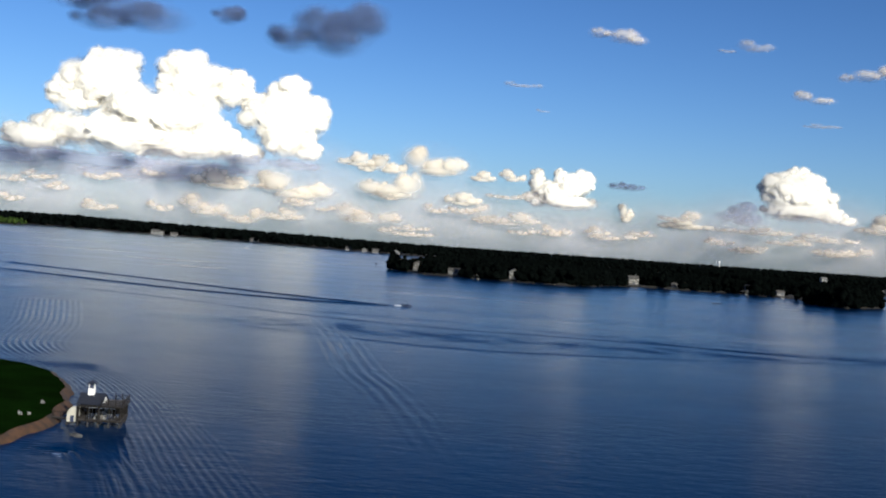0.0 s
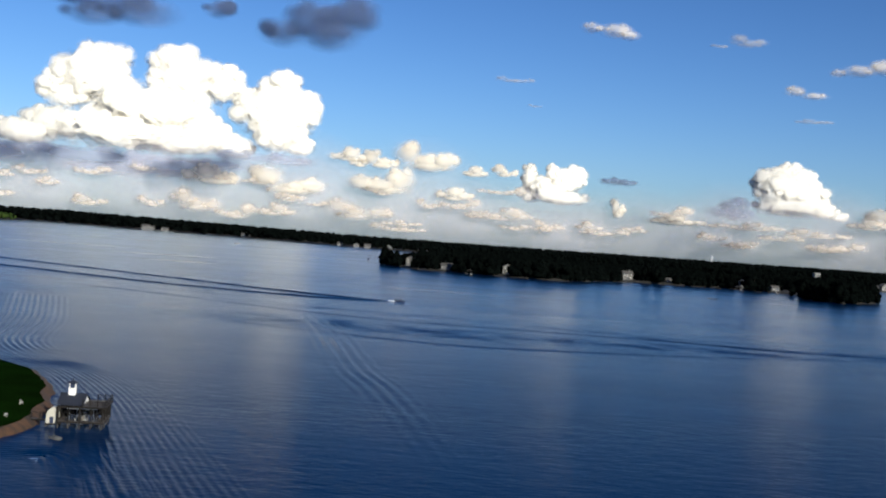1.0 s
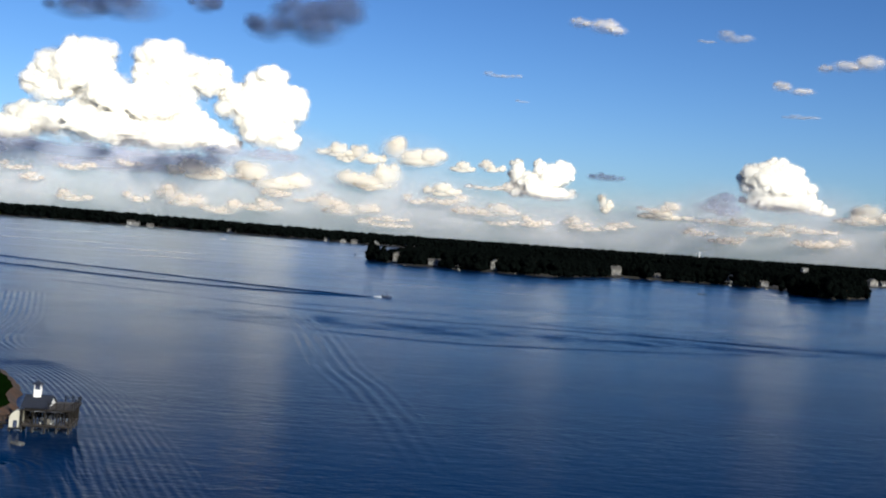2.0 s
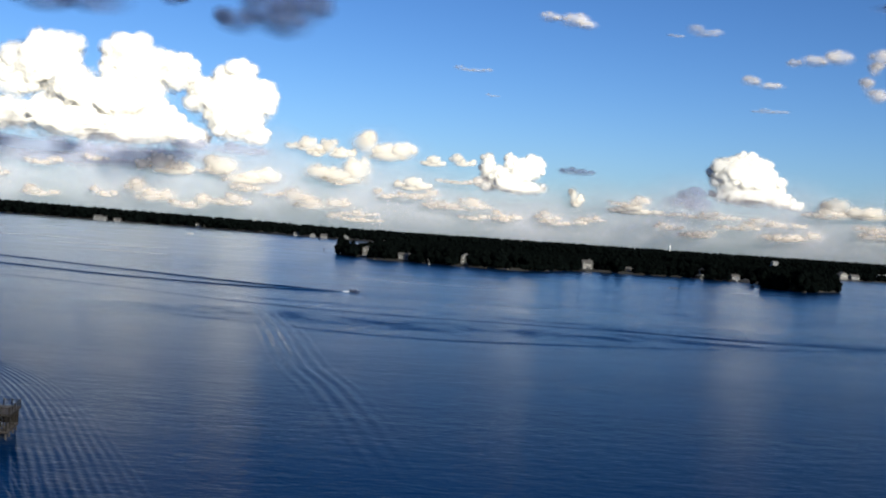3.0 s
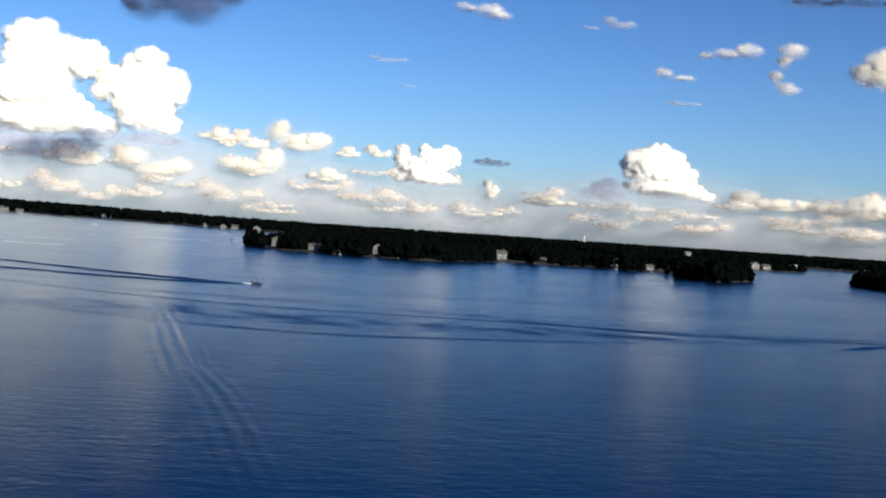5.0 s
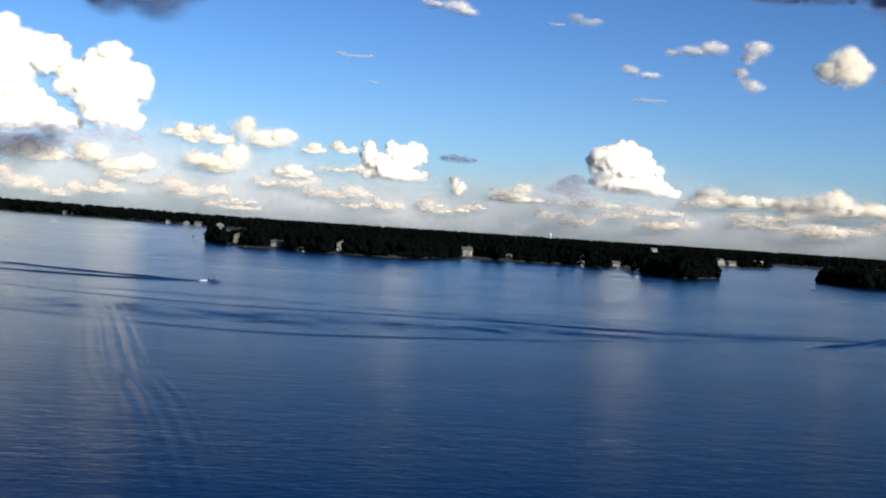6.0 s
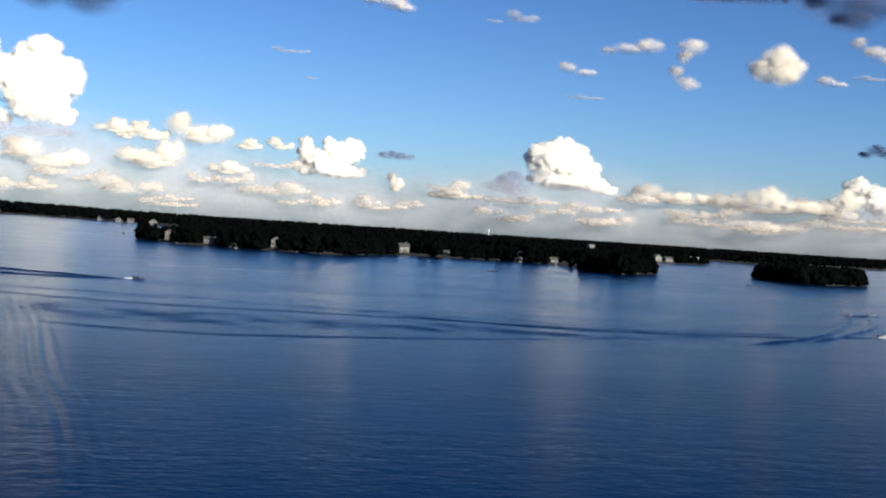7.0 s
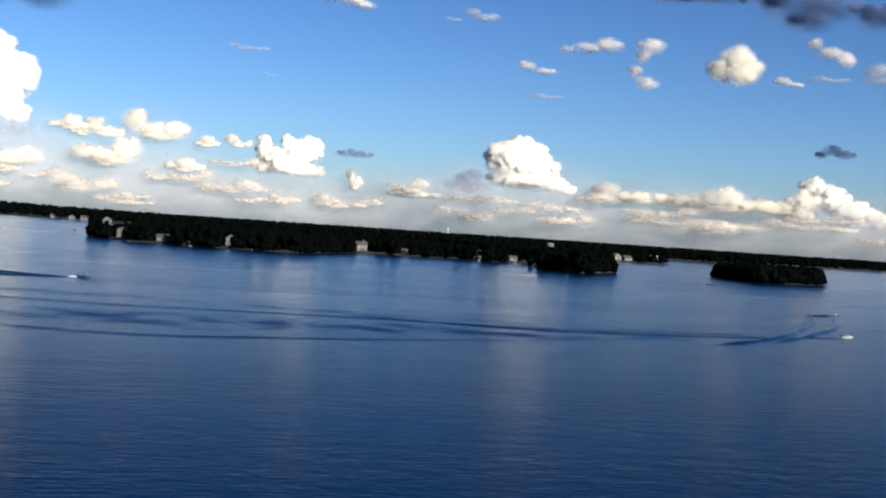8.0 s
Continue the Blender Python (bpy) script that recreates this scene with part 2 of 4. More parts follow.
def land(name, points, rise, material, bank, step=25.0, wob=9.0, inset=6.0, seed=1, label="", bank_label=""):
    """A low piece of land: a sloping bank round it and its top, uneven."""
    shore = wavy(points, step, wob, seed)
    area = sum(a.x * b.y - b.x * a.y for a, b in zip(shore, shore[1:] + shore[:1]))
    if area < 0:
        shore.reverse()
    k = len(shore)
    inner = []
    for i, p in enumerate(shore):
        d = (shore[(i + 1) % k] - shore[i - 1]).normalized()
        inner.append(p + Vector((-d.y, d.x)) * inset)
    from mathutils import geometry
    bm = bmesh.new()
    top = [bm.verts.new((p.x, p.y, rise * (0.7 + 0.5 * noise.noise((p.x / 40, p.y / 40, 3))))) for p in inner]
    for tri in geometry.tessellate_polygon([[Vector((p.x, p.y, 0)) for p in inner]]):
        try:
            bm.faces.new([top[i] for i in tri])
        except ValueError:
            pass
    bmesh.ops.recalc_face_normals(bm, faces=bm.faces)
    if sum(f.normal.z for f in bm.faces) < 0:
        bmesh.ops.reverse_faces(bm, faces=bm.faces)
    tops = [v.co.copy() for v in top]
    ground = tagged(part(name, bm, material), label, "ground", kind="structure")
    bm = bmesh.new()
    a = [bm.verts.new((p.x, p.y, -1.2)) for p in shore]
    mid = [bm.verts.new((p.x * 0.5 + q.x * 0.5, p.y * 0.5 + q.y * 0.5, q.z * (0.35 + 0.2 * math.sin(i * 2.1)))) for i, (p, q) in enumerate(zip(shore, tops))]
    b = [bm.verts.new(q + Vector((0, 0, 0.02))) for q in tops]
    for i in range(k):
        j = (i + 1) % k
        bm.faces.new((a[i], a[j], mid[j], mid[i]))
        bm.faces.new((mid[i], mid[j], b[j], b[i]))
    bank_ob = part("bank", bm, bank, ground, bank_label, smooth=True)
    return ground, shore


PENINSULA = ((-52, 1225), (-41, 1184), (-12, 1128), (60, 1098), (120, 1090), (205, 1226), (250, 1208), (300, 1225), (345, 1175),
             (330, 1044), (346, 1006), (400, 1080), (426, 1170), (470, 1330), (592, 1572), (700, 1650), (800, 1900), (300, 2000), (60, 1500))
land("ground_peninsula", PENINSULA, 2.2, SOIL, SHORE, seed=3, label="wooded low peninsula ground across the lake", bank_label="narrow muddy and sandy bank")
ISLAND = ((532, 1150), (522, 1050), (560, 1058), (615, 1090), (650, 1160), (625, 1215), (575, 1200))
land("ground_island", ISLAND, 1.8, SOIL, SHORE, seed=5, step=15, wob=5, label="small wooded island ground in the lake", bank_label="narrow muddy bank")
FAR = ((-2600, 2700), (-1400, 2780), (-860, 2760), (-780, 2680), (-630, 2560), (-420, 2470), (-120, 2190), (-60, 2140), (260, 2150), (700, 2050),
       (1000, 1930), (1160, 2180), (1500, 2250), (2600, 2200), (3600, 3600), (0, 4900), (-3600, 3900))
land("ground_far_shore", FAR, 2.5, SOIL, SHORE, seed=7, step=60, wob=18, inset=14, label="far wooded shore of the lake", bank_label="thin pale bank at the waterline")


# ---- woods ----
def crown_arrays(rng, level, puffs, tall, wide, lift):
    """One tree's crown: overlapping rough clumps with an uneven outline."""
    base_v, base_f = ico(level)
    vs, fs, o = [], [], 0
    for i in range(puffs):
        h = rng.random()
        spread = wide * (1 - 0.65 * h) * 0.6
        a = rng.random() * 6.283
        c = np.array((math.cos(a) * spread * rng.random(), math.sin(a) * spread * rng.random(), lift + h * (tall - lift) * 0.86))
        r = wide * rng.uniform(0.26, 0.46) * (1.05 - 0.5 * h)
        jit = np.array([0.72 + 0.56 * rng.random() for _ in base_v])[:, None]
        vs.append(base_v * jit * np.array((r, r, r * rng.uniform(0.8, 1.15))) + c)
        fs.append(base_f + o)
        o += len(base_v)
    return np.concatenate(vs), np.concatenate(fs)


rng = random.Random(11)
KINDS = [crown_arrays(rng, 1, 9, 1.0, rng.uniform(0.7, 0.95), rng.uniform(0.05, 0.15)) for _ in range(8)]
FAINT = [crown_arrays(rng, 1, 4, 1.0, rng.uniform(0.7, 0.9), 0.15) for _ in range(6)]


def inside(p, poly):
    hit, j = False, len(poly) - 1
    for i in range(len(poly)):
        a, b = poly[i], poly[j]
        if (a[1] > p[1]) != (b[1] > p[1]) and p[0] < (b[0] - a[0]) * (p[1] - a[1]) / (b[1] - a[1]) + a[0]:
            hit = not hit
        j = i
    return hit


CLEAR = []     # x, y, radius of the plots kept free of trees


def woods(name, poly, spacing, heights, kinds, seed, label, keep=lambda x, y: True, ground=1.5, scale_at=lambda x, y: 1.0, leaf=LEAF):
    rng, vs, fs, o = random.Random(seed), [], [], 0
    xs, ys = [p[0] for p in poly], [p[1] for p in poly]
    y = min(ys)
    while y < max(ys):
        x = min(xs)
        while x < max(xs):
            p = (x + rng.uniform(-0.45, 0.45) * spacing, y + rng.uniform(-0.45, 0.45) * spacing)
            x += spacing
            if not inside(p, poly) or not keep(*p) or any((p[0] - c[0]) ** 2 + (p[1] - c[1]) ** 2 < c[2] ** 2 for c in CLEAR):
                continue
            v, f = kinds[rng.randrange(len(kinds))]
            h = rng.uniform(*heights) * scale_at(*p) * (1 + 0.12 * noise.noise((p[0] / 70, p[1] / 70, 9)))
            a, w = rng.random() * 6.283, rng.uniform(0.85, 1.2) * h
            ca, sa = math.cos(a), math.sin(a)
            q = np.stack(((v[:, 0] * ca - v[:, 1] * sa) * w + p[0], (v[:, 0] * sa + v[:, 1] * ca) * w + p[1], v[:, 2] * h + ground), 1)
            vs.append(q)
            fs.append(f + o)
            o += len(q)
        y += spacing
    return tagged(new(name, from_arrays(name, np.concatenate(vs), np.concatenate(fs), leaf, smooth=False)), label, "woods", kind="stuff")


# house plots on the peninsula: x, y, free radius
CLEAR += [(-24, 1183, 12), (-26, 1168, 10), (13, 1142, 13), (8, 1130, 11), (69, 1120, 13), (69, 1108, 10), (157, 1228, 11), (150, 1210, 12), (200, 1236, 13), (200, 1222, 13),
          (241, 1226, 11), (238, 1214, 9), (299, 1255, 10), (311, 1252, 12), (326, 1248, 12), (312, 1236, 14), (349, 1214, 16), (349, 1196, 15), (370, 1185, 12), (350, 1168, 18), (338, 1140, 16), (330, 1100, 14), (362, 1140, 14),
          (584, 1570, 15), (604, 1588, 16), (626, 1604, 16), (566, 1545, 12)]


def front(x, y):
    return y < 1750


def low_stretch(x, y):
    return (0.66 if 135 < x < 372 and y > 1110 or x > 440 and y > 1250 else 1.0) * min(1.0, max(0.6, (x + 100) / 90))


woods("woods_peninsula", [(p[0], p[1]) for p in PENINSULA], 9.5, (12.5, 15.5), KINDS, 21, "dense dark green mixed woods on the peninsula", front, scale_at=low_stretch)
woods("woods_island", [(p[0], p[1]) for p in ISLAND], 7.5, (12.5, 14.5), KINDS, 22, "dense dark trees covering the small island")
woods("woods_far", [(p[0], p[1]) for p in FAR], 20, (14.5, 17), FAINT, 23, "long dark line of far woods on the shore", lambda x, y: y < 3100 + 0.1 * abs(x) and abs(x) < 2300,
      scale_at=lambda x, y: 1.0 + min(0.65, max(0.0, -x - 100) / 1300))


# ---- the near point of land with its lawn ----
POINT = ((-150, 283), (-98, 270), (-90, 266), (-81, 256), (-71, 237), (-64.5, 215), (-60.5, 198), (-60.8, 187), (-61.5, 175), (-70, 160), (-130, 140), (-260, 190), (-260, 300))
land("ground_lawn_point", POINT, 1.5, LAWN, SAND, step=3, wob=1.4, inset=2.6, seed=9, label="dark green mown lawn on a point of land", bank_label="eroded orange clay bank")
HEADLAND = ((-1410, 2500), (-1060, 2490), (-918, 2520), (-905, 2600), (-1010, 2680), (-1410, 2700))
land("ground_headland", HEADLAND, 2.0, SOIL, SHORE, step=40, wob=10, inset=8, seed=13, label="far wooded headland", bank_label="thin bank")
woods("woods_headland", HEADLAND, 14, (11, 14), FAINT, 29, "far headland woods with sunlight painted into their yellow-green", leaf=LIT_LEAF)

WHITE = mat("white_paint", (0.80, 0.79, 0.76), 0.5, var=0.12, scale=0.6, second=(0.66, 0.64, 0.60))
SIDING = mat("weathered_white_siding", (0.14, 0.138, 0.130), 0.6, var=0.2, scale=0.5)
CREAM = mat("cream_siding", (0.12, 0.111, 0.096), 0.6, var=0.15, scale=0.5)
GREYS = mat("grey_siding", (0.13, 0.13, 0.132), 0.65, var=0.2, scale=0.5)
SLATE = mat("blue_slate_shingles", (0.009, 0.013, 0.028), 0.85, var=0.35, scale=1.2, fine=6, per=0.3)
ROOFING = mat("dark_shingle_roof", (0.07, 0.065, 0.06), 0.8, var=0.3, scale=0.6)
# timber, decking and pile tones are darkened for the shade under the boathouse
TIMBER = mat("weathered_timber_shade_tone", (0.012, 0.0105, 0.0095), 0.9, var=0.4, scale=0.9, fine=9, second=(0.010, 0.0085, 0.007), per=0.3, spec=0.2)
DECKING = mat("decking", (0.036, 0.029, 0.026), 0.9, var=0.35, scale=0.8, fine=9, per=0.25)
PILE = mat("wet_pile_shade_tone", (0.022, 0.018, 0.015), 0.7, var=0.4, scale=1.0, per=0.2)
SHELL = mat("cream_shed_shell", (0.42, 0.40, 0.33), 0.55, var=0.15, scale=0.7)
GELCOAT = mat("white_gelcoat", (0.34, 0.34, 0.33), 0.3, var=0.08, scale=0.5, bump=0.0)
NAVY = mat("navy_canvas", (0.02, 0.03, 0.07), 0.8, var=0.3, scale=1.0)
BLACK = mat("black_plastic", (0.015, 0.015, 0.016), 0.4, var=0.2, scale=2.0)
STEEL = mat("galvanised_steel", (0.55, 0.56, 0.57), 0.4, metal=0.8, var=0.2, scale=1.5)
FOAM = mat("churned_foam", (0.75, 0.78, 0.80), 0.7, var=0.3, scale=0.8, bump=0.6)


def glass_material():
    m = bpy.data.materials.new("window_glass")
    m.use_nodes = True
    b = m.node_tree.nodes["Principled BSDF"]
    b.inputs["Base Color"].default_value = (0.01, 0.013, 0.018, 1)
    b.inputs["Roughness"].default_value = 0.05
    return m


GLASS = glass_material()


# ---- the boathouse on its piles ----
def boathouse(x, y, turn):
    """A two-storey boathouse: an open boat slip on piles below, a slate gable roof with a cupola and a sun deck above."""
    ob = empty("boathouse", x, y, 0, turn, "timber boathouse on piles with slate roof, white cupola and sun deck", "boathouse")
    us, vs = (0.2, 2.0, 4.0, 6.0, 8.0), (0.2, 3.2, 6.2, 8.8)
    for u in us:
        for v in vs:
            part("pile", rod((u, v, -2.5), (u, v, 1.3), 0.17, 0.15, 8), PILE, ob)
            part("post", slab(u - 0.12, v - 0.12, 1.28, u + 0.12, v + 0.12, 3.9, 0.02), TIMBER, ob)
    # lower walkway round the slip
    for i in range(22):
        u0 = 0.05 + i * 0.38
        part("plank", slab(u0, -0.1, 1.30, u0 + 0.345, 1.25, 1.36, 0.008), DECKING, ob)
    for i in range(19):
        v0 = 1.3 + i * 0.4
        part("plank", slab(6.9, v0, 1.30, 8.25, v0 + 0.36, 1.36, 0.008), DECKING, ob)
        part("plank", slab(0.05, v0, 1.30, 1.2, v0 + 0.36, 1.36, 0.008), DECKING, ob)
    part("walkway_beam", slab(0.0, -0.16, 1.02, 8.3, 0.0, 1.29, 0.02), TIMBER, ob)
    part("walkway_beam", slab(8.2, 0.0, 1.02, 8.36, 8.9, 1.29, 0.02), TIMBER, ob)
    # braces under the deck
    for v in (0.2, 8.8):
        for u0, u1 in ((0.2, 2.0), (6.0, 8.0)):
            part("brace", rod((u0, v - 0.16, 1.5), (u1, v - 0.16, 3.7), 0.06, n=4), TIMBER, ob)
            part("brace", rod((u1, v - 0.2, 1.5), (u0, v - 0.2, 3.7), 0.06, n=4), TIMBER, ob)
    # upper frame and deck
    for v in (0.1, 3.1, 6.1, 8.7):
        part("deck_beam", slab(-0.1, v, 3.72, 8.5, v + 0.2, 4.04, 0.02), TIMBER, ob)
    for i in range(14):
        u0 = 4.35 + i * 0.30
        part("deck_board", slab(u0, -0.15, 4.05, u0 + 0.275, 9.1, 4.10, 0.008), DECKING, ob)
    part("fascia", slab(4.3, -0.22, 3.80, 8.6, -0.16, 4.14, 0.01), TIMBER, ob, "sun-bleached deck edge")
    part("fascia", slab(8.56, -0.16, 3.80, 8.62, 9.1, 4.14, 0.01), TIMBER, ob)
    # railing of the sun deck
    rail = [(4.45, -0.05), (5.8, -0.05), (7.1, -0.05), (8.45, -0.05), (8.45, 2.2), (8.45, 4.5), (8.45, 6.8), (8.45, 9.0), (7.1, 9.0), (5.8, 9.0)]
    for u, v in rail:
        p = part("rail_post", slab(u - 0.07, v - 0.07, 4.10, u + 0.07, v + 0.07, 5.22, 0.015), TIMBER, ob)
        part("post_cap", slab(u - 0.1, v - 0.1, 5.22, u + 0.1, v + 0.1, 5.29, 0.02), TIMBER, p)
    for (a, b), (c, d) in zip(rail, rail[1:]):
        for z in (4.45, 4.75, 5.05):
            part("rail_bar", rod((a, b, z), (c, d, z), 0.03 if z < 5 else 0.045, n=6), TIMBER, ob)
    # stair to the deck
    for i in range(9):
        part("stair_tread", slab(5.0 + i * 0.27, 8.95, 1.55 + i * 0.29, 5.3 + i * 0.27, 9.85, 1.60 + i * 0.29, 0.01), DECKING, ob)
    part("stair_stringer", rod((4.9, 9.85, 1.4), (7.4, 9.85, 4.1), 0.09, n=4), TIMBER, ob)
    # walls and roof of the covered half
    # back and side walls are additions that keep the open slip dark
    part("wall", slab(-0.05, 8.95, 1.2, 8.3, 9.05, 3.72), TIMBER, ob, "dark timber back wall added to darken the slip")
    part("wall", slab(-0.16, 0.4, 1.2, -0.06, 8.9, 3.72), TIMBER, ob, "dark timber side wall added to darken the slip")
    gable = part("gable_wall", prism([(0.9, 4.1), (8.1, 4.1), (4.5, 5.7)], -0.06, 0.06), WHITE, ob, "white painted gable")
    gable.matrix_basis = Matrix.Translation((4.25, 0, 0)) @ Matrix.Rotation(radians(90), 4, "Z")
    gable2 = part("gable_wall", prism([(0.9, 4.1), (8.1, 4.1), (4.5, 5.7)], -0.06, 0.06), WHITE, ob, "white painted gable")
    gable2.matrix_basis = Matrix.Translation((0.1, 0, 0)) @ Matrix.Rotation(radians(90), 4, "Z")
    roof = part("roof", slab(-0.25, 4.38, 5.76, 4.6, 4.62, 5.86, 0.03), SLATE, ob, "dark blue slate gable roof")
    run, rise = 3.9, 1.6
    ln, tilt = math.hypot(run, rise), math.atan2(rise, run)
    one = None
    for side in (0, 1):
        for r in range(9):
            for c in range(14):
                u0 = -0.25 + c * 0.3465 + (0.0 if r % 2 else -0.03)
                if one is None:
                    one = slab(0, 0, 0, 0.335, 0.56, 0.03, 0.004)
                    me = bpy.data.meshes.new("shingle")
                    one.to_mesh(me)
                    one.free()
                    me.materials.append(SLATE)
                sh = new("shingle", me)
                sh.parent = roof
                d = r * ln / 9
                if side == 0:
                    m = Matrix.Translation((u0, 0.6, 4.12)) @ Matrix.Rotation(tilt, 4, "X") @ Matrix.Translation((0, d, 0.02)) @ Matrix.Rotation(-0.04, 4, "X")
                else:
                    m = Matrix.Translation((u0 + 0.335, 8.4, 4.12)) @ Matrix.Rotation(math.pi, 4, "Z") @ Matrix.Rotation(tilt, 4, "X") @ Matrix.Translation((0, d, 0.02)) @ Matrix.Rotation(-0.04, 4, "X")
                sh.matrix_basis = m
    bm = bmesh.new()
    for a, b in ((0.62, 4.5), (8.38, 4.5)):
        v = [bm.verts.new(p) for p in ((-0.22, a, 4.10), (4.55, a, 4.10), (4.55, b, 5.69), (-0.22, b, 5.69))]
        bm.faces.new(v)
    bmesh.ops.solidify(bm, geom=bm.faces[:], thickness=0.08)
    part("roof_boards", bm, TIMBER, ob)
    # cupola
    cup = part("cupola", slab(1.2, 3.9, 5.25, 2.4, 5.1, 6.7, 0.02), WHITE, ob, "white cupola with open lantern and dark cap")
    for du in (0.06, 1.04):
        for dv in (0.06, 1.04):
            part("lantern_post", slab(1.25 + du - 0.06, 3.95 + dv - 0.06, 6.7, 1.25 + du + 0.06, 3.95 + dv + 0.06, 7.75, 0.01), WHITE, cup)
    part("lantern_sill", slab(1.12, 3.82, 6.68, 2.48, 5.18, 6.78, 0.02), WHITE, cup)
    # navy block stands in for the darkness inside the open lantern
    part("lantern_dark_fill", slab(1.36, 4.06, 6.77, 2.24, 4.94, 7.75), NAVY, cup)
    bm = bmesh.new()
    bmesh.ops.create_cone(bm, cap_ends=True, segments=4, radius1=1.4, radius2=0.06, depth=0.56, matrix=Matrix.Translation((1.8, 4.5, 8.03)) @ Matrix.Rotation(radians(45), 4, "Z"))
    part("cap_roof", bm, SLATE, cup, "dark pyramid cap")
    part("finial", rod((1.8, 4.5, 8.25), (1.8, 4.5, 8.65), 0.05, 0.02, 6), BLACK, cup)
    # boat lift beams over the slip
    for v in (2.0, 6.0):
        part("lift_beam", slab(1.4, v, 3.3, 6.7, v + 0.16, 3.5, 0.02), STEEL, ob)
        for u in (1.9, 6.2):
            part("lift_cable", rod((u, v + 0.08, 3.3), (u, v + 0.08, 1.0), 0.02, n=5), STEEL, ob)
    return ob


boathouse(-58.0, 194.4, 7).scale = (0.86, 0.86, 0.86)


def storage_shed(x, y, turn):
    """A small white shed with a rounded roof beside the boathouse."""
    ob = empty("storage_shed", x, y, 0, turn, "white rounded-top storage shed beside the boathouse", "shed")
    arc = [(0.0, 0.6)] + [(1.55 - 1.55 * math.cos(a), 1.75 + 1.45 * math.sin(a)) for a in np.linspace(0, math.pi / 2, 9)] + [(1.75, 3.2), (1.75, 0.6)]
    part("wall", prism([(float(a), float(b)) for a, b in arc], 0.0, 2.2), SHELL, ob)
    door = part("door", slab(0.55, -0.05, 0.62, 1.15, 0.0, 1.65, 0.01), NAVY, ob, "blue-grey door")
    part("handle", rod((1.08, -0.09, 1.1), (1.08, -0.09, 1.25), 0.02, n=6), STEEL, door)
    part("floor_frame", slab(-0.1, -0.1, 0.4, 1.85, 2.3, 0.6, 0.02), TIMBER, ob)
    for u in (0.05, 1.7):
        for v in (0.1, 2.1):
            part("pile", rod((u, v, -2.0), (u, v, 0.4), 0.12, n=8), PILE, ob)
    return ob


storage_shed(-59.75, 194.8, 7)


def gangway(x, y, turn):
    ob = empty("gangway", x, y, 0, turn, "narrow timber gangway from the bank to the boathouse", "gangway")
    for i in range(9):
        part("plank", slab(i * 0.32, 0, 0.95, i * 0.32 + 0.29, 1.2, 1.0, 0.008), DECKING, ob)
    for v in (0.05, 1.1):
        part("beam", slab(0, v, 0.74, 2.85, v + 0.08, 0.94, 0.01), TIMBER, ob)
        part("rail_bar", rod((0, v, 1.9), (2.85, v, 1.9), 0.035, n=6), TIMBER, ob)
        for u in (0.1, 1.4, 2.7):
            part("rail_post", slab(u - 0.045, v - 0.045, -1.2, u + 0.045, v + 0.045, 1.93, 0.01), TIMBER, ob)
    return ob


gangway(-62.5, 195.6, 9)


# ---- boats ----
def hull(bm, length, beam, depth, draft=0.25, bow=0.35):
    """A planing hull with a raked bow, chines and an inset cockpit floor."""
    n = 12
    rows = []
    for i in range(n + 1):
        s = i / n
        w = beam / 2 * (1 if s < 0.55 else math.cos((s - 0.55) / 0.45 * 1.45))
        sheer = depth * (0.85 + bow * s * s)
        keel = -draft + (max(0, s - 0.7) / 0.3) ** 2 * (draft + depth * 0.55)
        chine = -draft * 0.2 + (max(0, s - 0.55) / 0.45) ** 2 * depth * 0.7
        x = s * length - length / 2
        rows.append([bm.verts.new(p) for p in ((x, -w, sheer), (x, -w * 0.88, chine), (x, 0, keel), (x, w * 0.88, chine), (x, w, sheer),
                                               (x, w * 0.8, sheer * 0.98), (x, w * 0.72, depth * (0.35 if s < 0.62 else 0.95)), (x, -w * 0.72, depth * (0.35 if s < 0.62 else 0.95)), (x, -w * 0.8, sheer * 0.98))])
    for a, b in zip(rows, rows[1:]):
        for j in range(9):
            k = (j + 1) % 9
            bm.faces.new((a[j], b[j], b[k], a[k]))
    bm.faces.new(rows[0][::-1])
    bm.faces.new(rows[-1])
    bmesh.ops.recalc_face_normals(bm, faces=bm.faces)
    return bm


